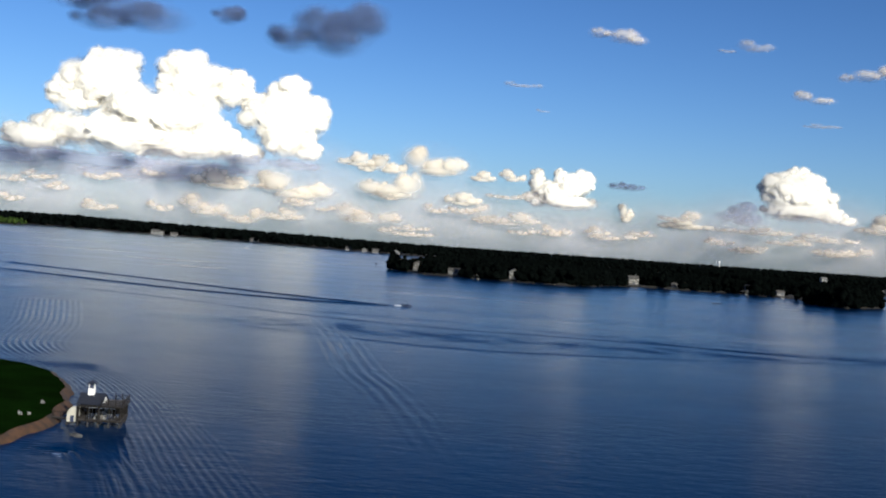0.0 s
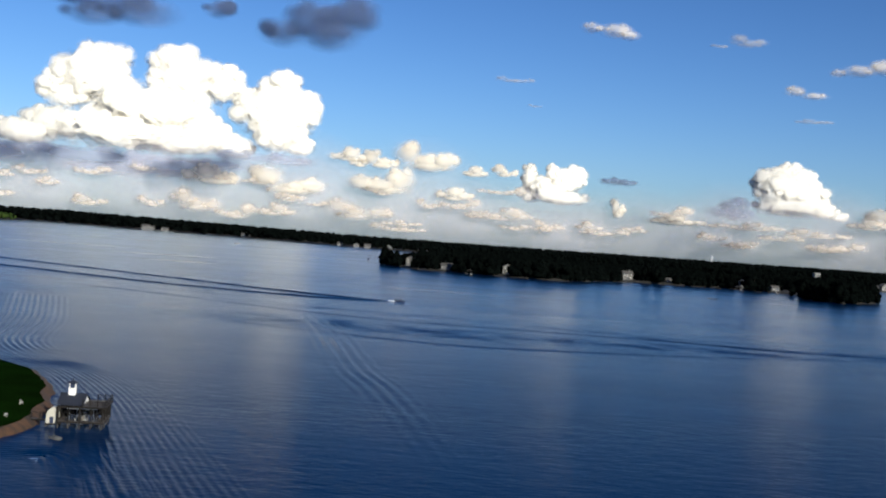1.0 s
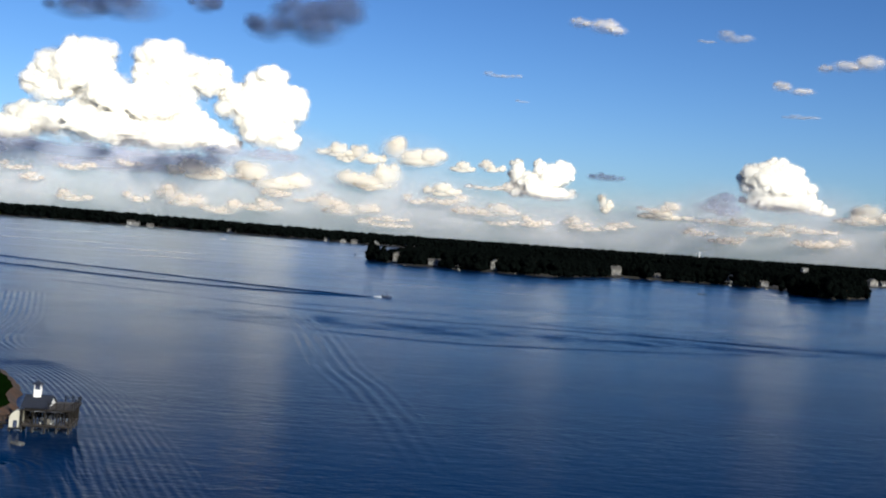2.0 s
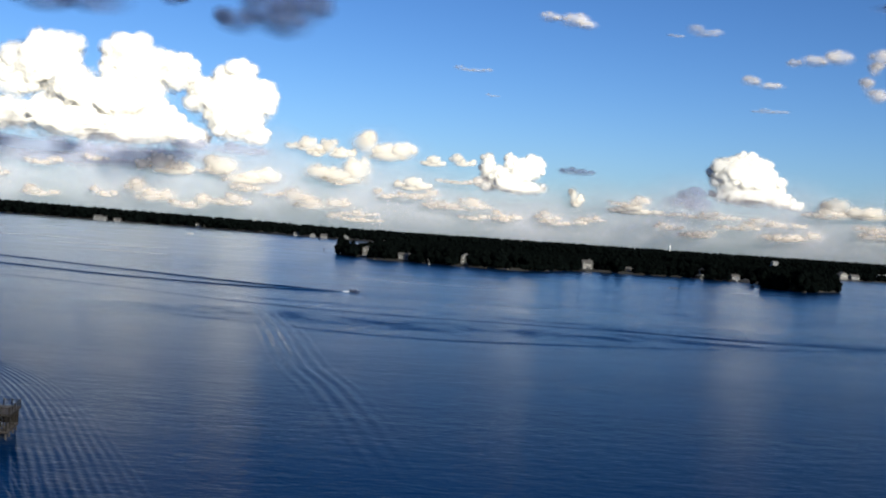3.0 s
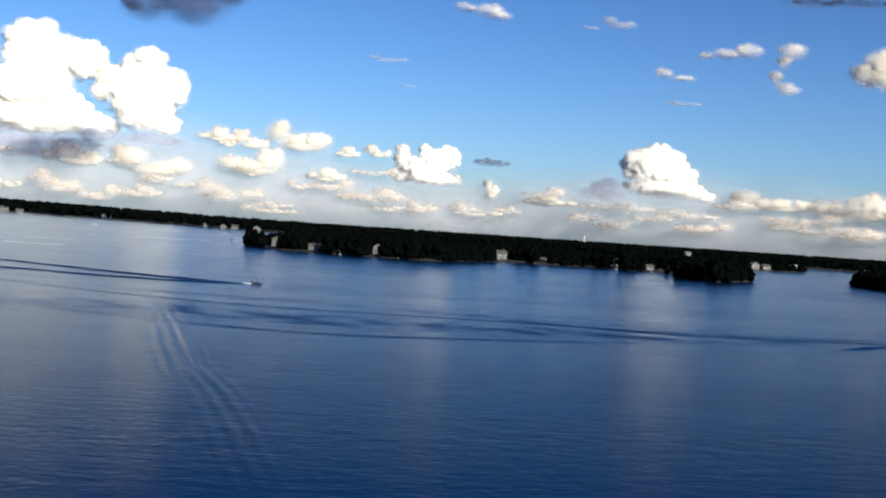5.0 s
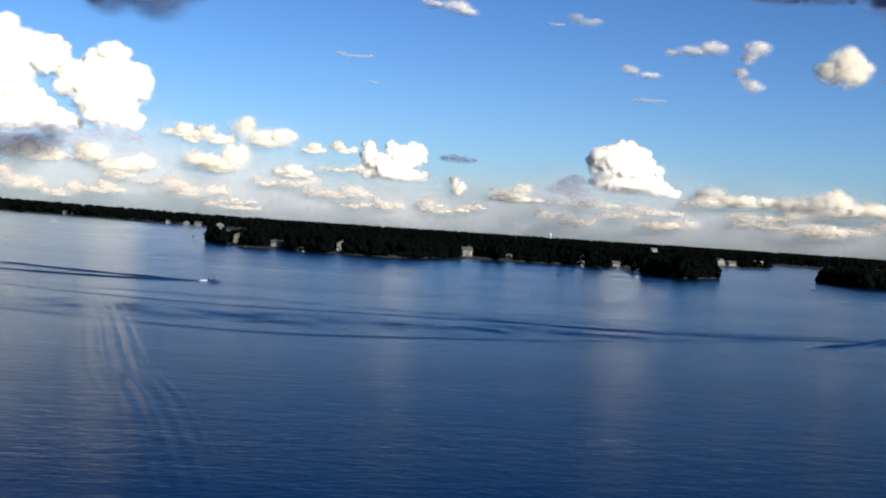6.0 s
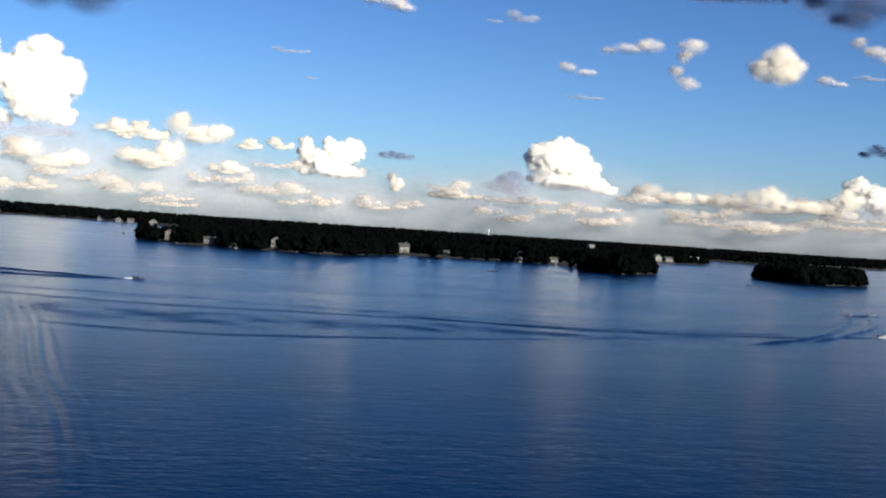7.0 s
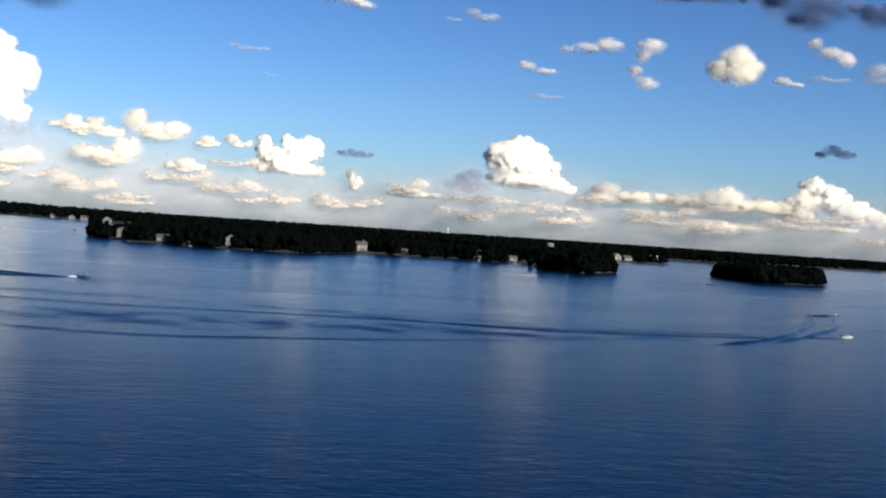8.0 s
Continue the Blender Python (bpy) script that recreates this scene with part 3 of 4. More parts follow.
def motorboat(x, y, turn, length, label, canopy=None, dark=None, z=0.0):
    ob = empty("motorboat", x, y, z, turn, label, "boat", "boats on the lake")
    beam, depth = length * 0.36, length * 0.16
    part("hull", hull(bmesh.new(), length, beam, depth), dark or GELCOAT, ob)
    part("rub_rail", slab(-length * 0.5, beam * 0.49, depth * 0.82, length * 0.05, beam * 0.53, depth * 0.92, 0.01), BLACK, ob)
    part("console", slab(-0.3, -0.45, depth * 0.35, 0.4, 0.45, depth + 0.55, 0.08), dark or GELCOAT, ob)
    wind = part("windscreen", slab(0.42, -0.5, depth + 0.4, 0.47, 0.5, depth + 0.95, 0.01), GLASS, ob)
    wind.rotation_euler = (0, radians(-8), 0)
    for v in (-0.45, 0.15):
        part("seat", slab(-1.3, v, depth * 0.36, -0.7, v + 0.5, depth + 0.15, 0.06), BLACK if dark else CREAM, ob)
    motor = part("outboard_motor", slab(-length * 0.5 - 0.55, -0.22, depth * 0.5, -length * 0.5 + 0.05, 0.22, depth + 0.65, 0.08), BLACK, ob)
    part("motor_leg", slab(-length * 0.5 - 0.4, -0.08, -0.5, -length * 0.5 - 0.15, 0.08, depth * 0.5, 0.03), BLACK, motor)
    if canopy:
        top = part("canopy", slab(-1.5, -beam * 0.42, depth + 1.7, 0.7, beam * 0.42, depth + 1.82, 0.05), canopy, ob, "canvas top")
        for u in (-1.4, 0.6):
            for v in (-beam * 0.4, beam * 0.4):
                part("canopy_pole", rod((u, v, depth * 0.9), (u, v, depth + 1.71), 0.025, n=6), STEEL, top)
    return ob


def jet_ski(x, y, turn):
    ob = empty("jet_ski", x, y, 0, turn, "small dark jet ski cutting a curved wake", "jet ski", "boats on the lake")
    part("hull", hull(bmesh.new(), 3.3, 1.2, 0.55, 0.15, 0.3), GELCOAT, ob)
    part("seat", slab(-1.3, -0.24, 0.5, 0.2, 0.24, 0.95, 0.1), BLACK, ob)
    part("cowl", slab(0.2, -0.35, 0.45, 1.1, 0.35, 0.9, 0.15), NAVY, ob)
    part("handlebar", rod((0.3, -0.4, 1.1), (0.3, 0.4, 1.1), 0.03, n=6), BLACK, ob)
    return ob


def rowing_boat(x, y, turn, length, label, z=0.0, material=None):
    ob = empty("rowing_boat", x, y, z, turn, label, "boat", "boats on the lake")
    part("hull", hull(bmesh.new(), length, length * 0.3, 0.5, 0.12, 0.25), material or GELCOAT, ob)
    for u in (-0.9, 0.1):
        part("thwart", slab(u, -length * 0.12, 0.33, u + 0.25, length * 0.12, 0.38, 0.01), TIMBER, ob)
    return ob


motorboat(-15.8, 591.9, -18, 4.6, "small dark-hulled motorboat with dark canopy under way", NAVY, NAVY)
motorboat(259, 479, -6, 4.0, "low white motorboat under way with a long wake", None)
jet_ski(318, 606, 30)
jet_ski(330, 609, 30)
jet_ski(341, 622, 28)
rowing_boat(-55.0, 185.2, -38, 2.7, "white dinghy afloat beside the boathouse", material=SIDING)
rowing_boat(214, 915, 10, 8.0, "dark low boat lying still far out", material=BLACK)
rowing_boat(422, 930, -20, 7.0, "dark low boat far out near the island", material=BLACK)
motorboat(-288, 1740, 0, 9.0, "white cabin boat far out by the shore", WHITE)
motorboat(-204, 2285, 0, 9.0, "white boat moored by the far shore", WHITE)
slip_boat = motorboat(-55.0, 198.2, 97, 4.9, "white motorboat hoisted in the boathouse slip", NAVY, z=0.75)


def channel_marker(x, y):
    ob = empty("channel_marker", x, y, 0, 0, "dark pile with a square channel marker board", "channel marker")
    part("pile", rod((0, 0, -2.5), (0, 0, 4.0), 0.28, 0.24, 10), PILE, ob)
    part("board", slab(-0.9, -0.32, 2.7, 0.9, -0.25, 4.3, 0.02), NAVY, ob)
    return ob


channel_marker(-70, 1262)


# ---- wakes: low ridges that run out into the flat lake ----
def wake(points, wide, crests, tall, label, step=3.0, grow=0.0, foam=None, ragged=0.35, seed=1, taper=8):
    """A train of parallel crests along a path; it sinks below the lake at its rim. grow: how much wider it is at its end than at its start."""
    pts, path = [Vector(p) for p in points], []
    for i in range(len(pts) - 1):
        p0, p1, p2, p3 = pts[max(i - 1, 0)], pts[i], pts[i + 1], pts[min(i + 2, len(pts) - 1)]
        k = max(2, int((p2 - p1).length / step))
        for j in range(k):
            t = j / k
            path.append(0.5 * ((2 * p1) + (p2 - p0) * t + (2 * p0 - 5 * p1 + 4 * p2 - p3) * t * t + (3 * p1 - p0 - 3 * p2 + p3) * t ** 3))
    path.append(pts[-1])
    n = crests * 10 + 1
    vs = []
    for i, p in enumerate(path):
        s = i / (len(path) - 1)
        d = (path[min(i + 1, len(path) - 1)] - path[max(i - 1, 0)]).normalized()
        nrm = Vector((-d.y, d.x))
        w = wide * (1 + grow * s)
        ends = min(1, s * taper, (1 - s) * taper)
        for j in range(n):
            q = j / (n - 1)
            off = (q - 0.5) * w
            pos = p + nrm * off
            rag = 1 + ragged * 2 * noise.noise((pos.x / 14, pos.y / 14, seed)) + ragged * noise.noise((pos.x / 4, pos.y / 4, seed))
            env = math.sin(math.pi * q) * ends
            ph = 2 * math.pi * crests * q + 0.9 * noise.noise((pos.x / 25, pos.y / 25, seed + 5))
            z = tall * env * max(0, rag) * (0.5 - 0.5 * math.cos(ph)) - 0.03 * (1 - min(1, env * 4))
            vs.append((pos.x, pos.y, z + 0.004))
    m = len(path)
    fs = [(i * n + j, (i + 1) * n + j, (i + 1) * n + j + 1, i * n + j + 1) for i in range(m - 1) for j in range(n - 1)]
    return tagged(new("wake", from_arrays("wake", vs, fs, foam or WATER)), label, "wake", "wakes on the lake", "stuff")


LONG = "long low wake ridges crossing the lake"
V_WAKE = "dark V-shaped wake of the motorboat"
wake(((-20, 591.5), (-37, 596), (-64, 608), (-92, 626), (-124, 650), (-190, 700), (-290, 775)), 2.2, 1, 0.55, V_WAKE, grow=2.0, ragged=0.2, seed=2, taper=14)
wake(((-20, 589), (-36, 584), (-61, 583), (-86, 587), (-113, 598), (-139, 607), (-220, 660), (-280, 700)), 2.2, 1, 0.55, V_WAKE, grow=2.0, ragged=0.2, seed=3, taper=14)
wake(((-180, 590), (-114, 562), (-52, 512), (10, 500), (70, 480), (133, 470), (200, 474)), 26, 10, 0.045, LONG, ragged=0.8, seed=4)
wake(((-180, 562), (-119, 529), (-58, 486), (-7, 466), (42, 463), (92, 458), (132, 455), (177, 460), (230, 475)), 7, 3, 0.11, LONG, ragged=0.35, seed=5, taper=14)
wake(((-90, 455), (-30, 430), (25, 424), (75, 428), (120, 432), (165, 448), (200, 460)), 58, 26, 0.05, "choppy water between two old wakes", ragged=1.3, seed=6)
wake(((-80, 420), (-29, 393), (11, 381), (52, 390), (98, 405), (142, 427), (190, 450)), 7, 3, 0.10, LONG, ragged=0.35, seed=17, taper=14)
wake(((70, 470), (130, 448), (200, 456), (258, 478)), 4, 2, 0.24, "straight dark wake of the low motorboat", seed=7)
wake(((175, 420), (215, 455), (250, 498), (292, 560), (316, 604)), 6, 1, 0.7, "curved jet ski wake", seed=8)
wake(((205, 438), (245, 480), (285, 530), (320, 590), (338, 618)), 6, 1, 0.7, "curved jet ski wake", seed=9)
wake(((312, 602), (326, 606), (340, 618)), 5, 2, 0.55, "churned water round the jet skis", seed=10)
wake(((-54, 500), (-42, 440), (-30, 373), (-19, 303), (-10, 262), (-3, 222), (5, 172)), 17, 5, 0.21, "train of old wake waves", ragged=0.5, grow=-0.15, seed=11, taper=2.2)
wake(((-156, 475), (-124, 375), (-108, 312), (-92, 282)), 30, 14, 0.20, "fan of ripples rounding the point", ragged=0.6, grow=-0.2, seed=12)
wake(((-100, 287), (-80, 266), (-62, 234), (-46, 192), (-34, 158), (-24, 130)), 19, 19, 0.085, "fan of ripples rounding the point", ragged=0.7, grow=0.45, step=1.5, seed=13)
wake(((-62, 172), (-50, 176), (-38, 150), (-30, 125)), 16, 12, 0.09, "ripples spreading from the piles", ragged=1.2, grow=0.5, step=1.2, seed=14)
wake(((-18.5, 592.5), (-20.5, 593.3), (-22.5, 594)), 0.7, 1, 0.2, "white foam behind the motorboat", step=0.6, foam=FOAM, ragged=0.9, seed=15)
wake(((259.5, 478.3), (257.5, 478.0), (255.5, 477.7)), 0.8, 1, 0.2, "white foam behind the low motorboat", step=0.6, foam=FOAM, ragged=0.9, seed=16)


# ---- houses along the shores ----
def house(x, y, turn, wide, deep, storeys, wall_mat, label, z=2.0, roof_mat=None, chimney=False, gable_front=False, porch=False):
    ob = empty("house", x, y, 0, turn, label, "house", "houses along the shore")
    top = z + storeys * 2.9
    w, d = wide / 2, deep / 2
    part("foundation", slab(-w - 0.1, -d - 0.1, -0.5, w + 0.1, d + 0.1, z + 0.1), GREYS, ob)
    wall = part("wall", slab(-w, -d, z + 0.1, w, d, top, 0.03), wall_mat, ob)
    rise = (wide if gable_front else deep) * 0.32
    if gable_front:
        prof = [(-w - 0.5, top - 0.15), (0, top + rise), (w + 0.5, top - 0.15), (w + 0.4, top - 0.35), (0, top + rise - 0.3), (-w - 0.4, top - 0.35)]
        part("roof", prism(prof, -d - 0.6, d + 0.6), roof_mat or ROOFING, ob)
        part("gable", prism([(-w, top), (w, top), (0, top + rise - 0.32)], -d, d), wall_mat, ob)
    else:
        prof = [(-d - 0.5, top - 0.15), (0, top + rise), (d + 0.5, top - 0.15), (d + 0.4, top - 0.35), (0, top + rise - 0.3), (-d - 0.4, top - 0.35)]
        r = part("roof", prism(prof, -w - 0.6, w + 0.6), roof_mat or ROOFING, ob)
        r.matrix_basis = Matrix.Rotation(radians(90), 4, "Z")
        g = part("gable", prism([(-d, top), (d, top), (0, top + rise - 0.32)], -w, w), wall_mat, ob)
        g.matrix_basis = Matrix.Rotation(radians(90), 4, "Z")
    k = max(2, round(wide / 3.2))
    for s in range(storeys):
        for i in range(k):
            cx = -w + wide * (i + 0.5) / k
            z0 = z + 0.9 + s * 2.9
            if s == 0 and i == k // 2:
                door = part("door", slab(cx - 0.5, -d - 0.07, z + 0.12, cx + 0.5, -d - 0.01, z + 2.2, 0.01), NAVY, ob)
                part("handle", rod((cx + 0.38, -d - 0.12, z + 1.1), (cx + 0.38, -d - 0.12, z + 1.25), 0.03, n=6), STEEL, door)
                continue
            win = part("window", slab(cx - 0.62, -d - 0.06, z0, cx + 0.62, -d - 0.01, z0 + 1.5), WHITE, ob)
            part("pane", slab(cx - 0.52, -d - 0.08, z0 + 0.1, cx + 0.52, -d - 0.062, z0 + 1.4), GLASS, win)
            part("sill", slab(cx - 0.7, -d - 0.16, z0 - 0.1, cx + 0.7, -d - 0.01, z0 - 0.01, 0.01), WHITE, win)
    if chimney:
        part("chimney", slab(w * 0.35, -0.5, top, w * 0.35 + 0.9, 0.4, top + rise + 1.3, 0.03), GREYS, ob)
    if porch:
        p = part("porch_roof", slab(-w, -d - 2.6, z + 2.65, w, -d - 0.02, z + 2.8, 0.03), roof_mat or ROOFING, ob)
        for i in range(4):
            cx = -w + 0.2 + (wide - 0.4) * i / 3
            part("porch_post", slab(cx - 0.1, -d - 2.5, z + 0.1, cx + 0.1, -d - 2.3, z + 2.65), WHITE, ob)
        part("porch_floor", slab(-w, -d - 2.7, -0.5, w, -d - 0.02, z + 0.1), GREYS, ob)
    return ob


house(-24, 1186, -10, 7, 8, 2, CREAM, "tan two-storey house among the trees at the tip", gable_front=True, z=3)
house(13, 1147, -8, 12, 7, 1, SIDING, "long low white house at the water's edge", z=2.5)
house(69, 1125, 0, 9, 9, 2, SIDING, "white gable-fronted house with large windows", z=3, gable_front=True, porch=True)
house(157, 1233, 6, 7, 7, 1, GREYS, "small grey house by the shore", z=2.5, gable_front=True)
house(200, 1238, 4, 10, 9, 2, CREAM, "square cream two-storey house with a chimney", z=2.2, chimney=True)
house(241, 1230, 5, 6, 6, 1, CREAM, "small cream cottage by the shore", z=2)
house(299, 1258, 8, 6, 7, 1, SIDING, "small white house among the trees", z=3, gable_front=True)
house(311, 1256, 8, 8, 7, 1, CREAM, "cream house with a dark roof", z=2.5)
house(326, 1253, 8, 9, 8, 2, GREYS, "grey two-storey house among the trees", z=2, gable_front=True)
house(349, 1222, 12, 8, 6, 1, GREYS, "low grey house behind its lawn", z=2)
house(584, 1580, 15, 11, 8, 1, SIDING, "white house behind the near trees", z=3)
house(604, 1596, 15, 12, 8, 2, CREAM, "cream house behind the near trees", z=2, gable_front=True)
house(626, 1612, 15, 12, 9, 1, SIDING, "white house behind the near trees", z=3)
house(640, 1990, 15, 10, 7, 1, SIDING, "far pale-roofed house above the trees", z=11, roof_mat=SIDING)
house(684, 1656, 20, 13, 7, 1, SIDING, "long white-roofed building by the shore", z=5, roof_mat=WHITE)
house(-84, 2150, 0, 13, 12, 1, SIDING, "large white house on the far shore", z=2.5, gable_front=True)
house(-124, 2196, 0, 12, 10, 1, CREAM, "cream house on the far shore", z=2)
house(-146, 2216, 0, 10, 10, 1, SIDING, "white house on the far shore", z=2, gable_front=True)
house(-178, 2250, 0, 12, 10, 1, SIDING, "low white house on the far shore", z=1.5)
house(-614, 2550, 0, 26, 12, 2, SIDING, "broad white house on the far shore", z=2)
house(-575, 2535, 0, 14, 10, 1, CREAM, "cream outbuilding on the far shore", z=2)
house(-390, 2452, 0, 16, 10, 1, SIDING, "low white house on the far shore", z=3)


def water_tower(x, y):
    ob = empty("water_tower", x, y, 0, 0, "slender white water tower above the far woods", "water tower")
    part("shaft", rod((0, 0, 0), (0, 0, 25), 1.2, 0.8, 12), WHITE, ob)
    bm = bmesh.new()
    bmesh.ops.create_uvsphere(bm, u_segments=16, v_segments=10, radius=1, matrix=Matrix.Translation((0, 0, 26)) @ Matrix.Diagonal((1.7, 1.7, 3.0, 1)))
    part("tank", bm, WHITE, ob, smooth=True)
    return ob


water_tower(682, 2923)


def lawn_chair(x, y, turn):
    ob = empty("lawn_chair", x, y, 1.28, turn, "white wooden chair standing in for a goose on the grass", "chair", "lawn chairs")
    part("seat", slab(-0.4, -0.4, 0.36, 0.4, 0.3, 0.42, 0.01), SIDING, ob)
    back = part("backrest", slab(-0.4, 0, 0, 0.4, 0.05, 0.85, 0.02), SIDING, ob)
    back.matrix_basis = pose(0, 0.28, 0.4, -18)
    for u in (-0.45, 0.37):
        part("armrest", slab(u, -0.45, 0.6, u + 0.14, 0.35, 0.64, 0.01), WHITE, ob)
        part("leg", slab(u + 0.03, -0.42, -0.25, u + 0.1, -0.34, 0.6), WHITE, ob)
        part("leg", slab(u + 0.03, 0.22, -0.25, u + 0.1, 0.3, 0.6), WHITE, ob)
    return ob


# small chairs placed where pale shapes, taken for white geese, lie on the grass
chair = lawn_chair(-67.9, 207.1, 40)
chair.scale = (0.5, 0.5, 0.5)
copy_thing(chair, pose(-67.4, 194.6, 1.28, 0, 0, 70))
copy_thing(chair, pose(-66.0, 194.8, 1.28, 0, 0, 110))


# ---- private docks along the peninsula ----
def private_dock(x, y, turn, length, roofed=False):
    ob = empty("private_dock", x, y, 0, turn, "pale timber private dock" + (" with a covered boat lift" if roofed else " running out from the bank"), "dock", "private docks")
    k = int(length / 0.9)
    for i in range(k):
        part("plank", slab(-0.8, -i * 0.9 - 0.86, 0.72, 0.8, -i * 0.9, 0.78, 0.01), PALE, ob)
    for i in range(k // 2 + 1):
        for u in (-0.72, 0.72):
            part("pile", rod((u, -i * 1.8 - 0.2, -2.0), (u, -i * 1.8 - 0.2, 1.1), 0.12, n=6), PILE, ob)
    if roofed:
        for u in (1.4, 5.0):
            for v in (-length + 0.4, -length + 6.0):
                part("roof_post", slab(u - 0.1, v - 0.1, -2.0, u + 0.1, v + 0.1, 3.3), TIMBER, ob)
        r = part("lift_roof", prism([(1.0, 3.2), (3.2, 4.3), (5.4, 3.2), (5.3, 3.05), (3.2, 4.1), (1.1, 3.05)], -length, -length + 6.4), ROOFING, ob)
    return ob


PALE = mat("bleached_dock_timber", (0.30, 0.27, 0.23), 0.85, var=0.3, scale=0.9, second=(0.2, 0.18, 0.15), per=0.2)
private_dock(-14, 1124, -10, 12)
private_dock(30, 1107, -5, 14, True)
private_dock(84, 1090, 0, 12)
private_dock(104, 1089, 0, 9)
private_dock(190, 1206, 10, 14, True)
private_dock(206, 1220, 5, 10)
private_dock(228, 1212, 5, 12)
private_dock(288, 1218, 10, 12)
private_dock(303, 1220, 10, 16, True)
private_dock(322, 1198, 15, 14)
private_dock(338, 1180, 20, 16, True)
private_dock(360, 1150, 40, 10)
motorboat(335, 1166, 100, 6.5, "white boat moored at a private dock", WHITE)
motorboat(310, 1205, 95, 6.0, "white boat moored at a private dock", None)
motorboat(34, 1096, 95, 6.0, "white boat moored at a private dock", None)


# ---- trees that stand out along the water's edge ----
def tree(rng, tall, seed):
    """A tapered trunk with limbs and a crown of many small leaf clumps."""
    ob = empty("tree", 0, 0, 0, 0, "tall dark green shoreline tree with a ragged crown", "tree", "trees along the shore")
    bm = rod((0, 0, -0.6), (0.1, 0, tall * 0.55), tall * 0.022, tall * 0.012, 7)
    for i in range(5):
        a, h = i * 1.3 + rng.random(), tall * rng.uniform(0.25, 0.5)
        rod((0.05, 0, h), (math.cos(a) * tall * 0.2, math.sin(a) * tall * 0.2, h + tall * 0.18), tall * 0.009, tall * 0.003, 5, bm)
    part("trunk", bm, BARK, ob)
    v, f = crown_arrays(rng, 1, 34, tall, tall * 0.5, tall * 0.16)
    # leaf clumps: small tilted tufts scattered over the crown
    tufts_v, tufts_f, o = [v * 0.96], [f], len(v)
    for i in range(260):
        c = v[rng.randrange(len(v))]
        s = tall * rng.uniform(0.018, 0.04)
        q = np.array([[rng.uniform(-1, 1) for _ in range(3)] for _ in range(4)]) * s + c
        tufts_v.append(q)
        tufts_f.append(np.array([[0, 1, 2], [0, 2, 3], [0, 3, 1], [1, 3, 2]]) + o)
        o += 4
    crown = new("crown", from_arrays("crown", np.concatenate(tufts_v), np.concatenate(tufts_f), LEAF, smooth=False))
    crown.parent = ob
    return ob


rng = random.Random(5)
models = [tree(rng, h, i) for i, h in enumerate((11, 14, 17, 20, 12))]
SPOTS = []
for ring, every, lot in ((PENINSULA[:13], 9.0, 0), (ISLAND[:5], 8.0, 1)):
    for a, b in zip(ring, ring[1:]):
        k = int(math.dist(a, b) / every)
        for j in range(k):
            t = (j + rng.random()) / k
            x, y = a[0] + (b[0] - a[0]) * t + rng.uniform(-3, 3), a[1] + (b[1] - a[1]) * t + rng.uniform(4, 12)
            if all((x - c[0]) ** 2 + (y - c[1]) ** 2 > c[2] ** 2 for c in CLEAR):
                SPOTS.append((x, y, lot))
used = set()
for x, y, lot in SPOTS:
    i = rng.choice((0, 1, 4)) if lot else rng.randrange(5)
    m = pose(x, y, 0.6, 0, 0, rng.uniform(0, 360))
    if i in used:
        copy_thing(models[i], m)
    else:
        models[i].matrix_basis = m
        used.add(i)


# ---- clouds ----
CLOUD_FAR, WRAP = 4600.0, 0.92
# vertical tilt put into each sort's shading normals: up brightens, down darkens
NORMAL_TILT = {"cumulus_cloud": 0.25, "soft_cloud": 0.2, "low_hazy_cloud": 0.25, "grey_painted_shade_cloud": 0.15, "slate_painted_shade_cloud": 0.0, "dark_painted_shade_cloud": -0.5, "thin_cloud": 0.9, "wisp_cloud": 0.9, "haze_veil": 0.5}


def billow(p, off, f):
    """Cauliflower relief: rounded heaps with creases between them."""
    return 0.30 - abs(noise.noise(p * f + off))


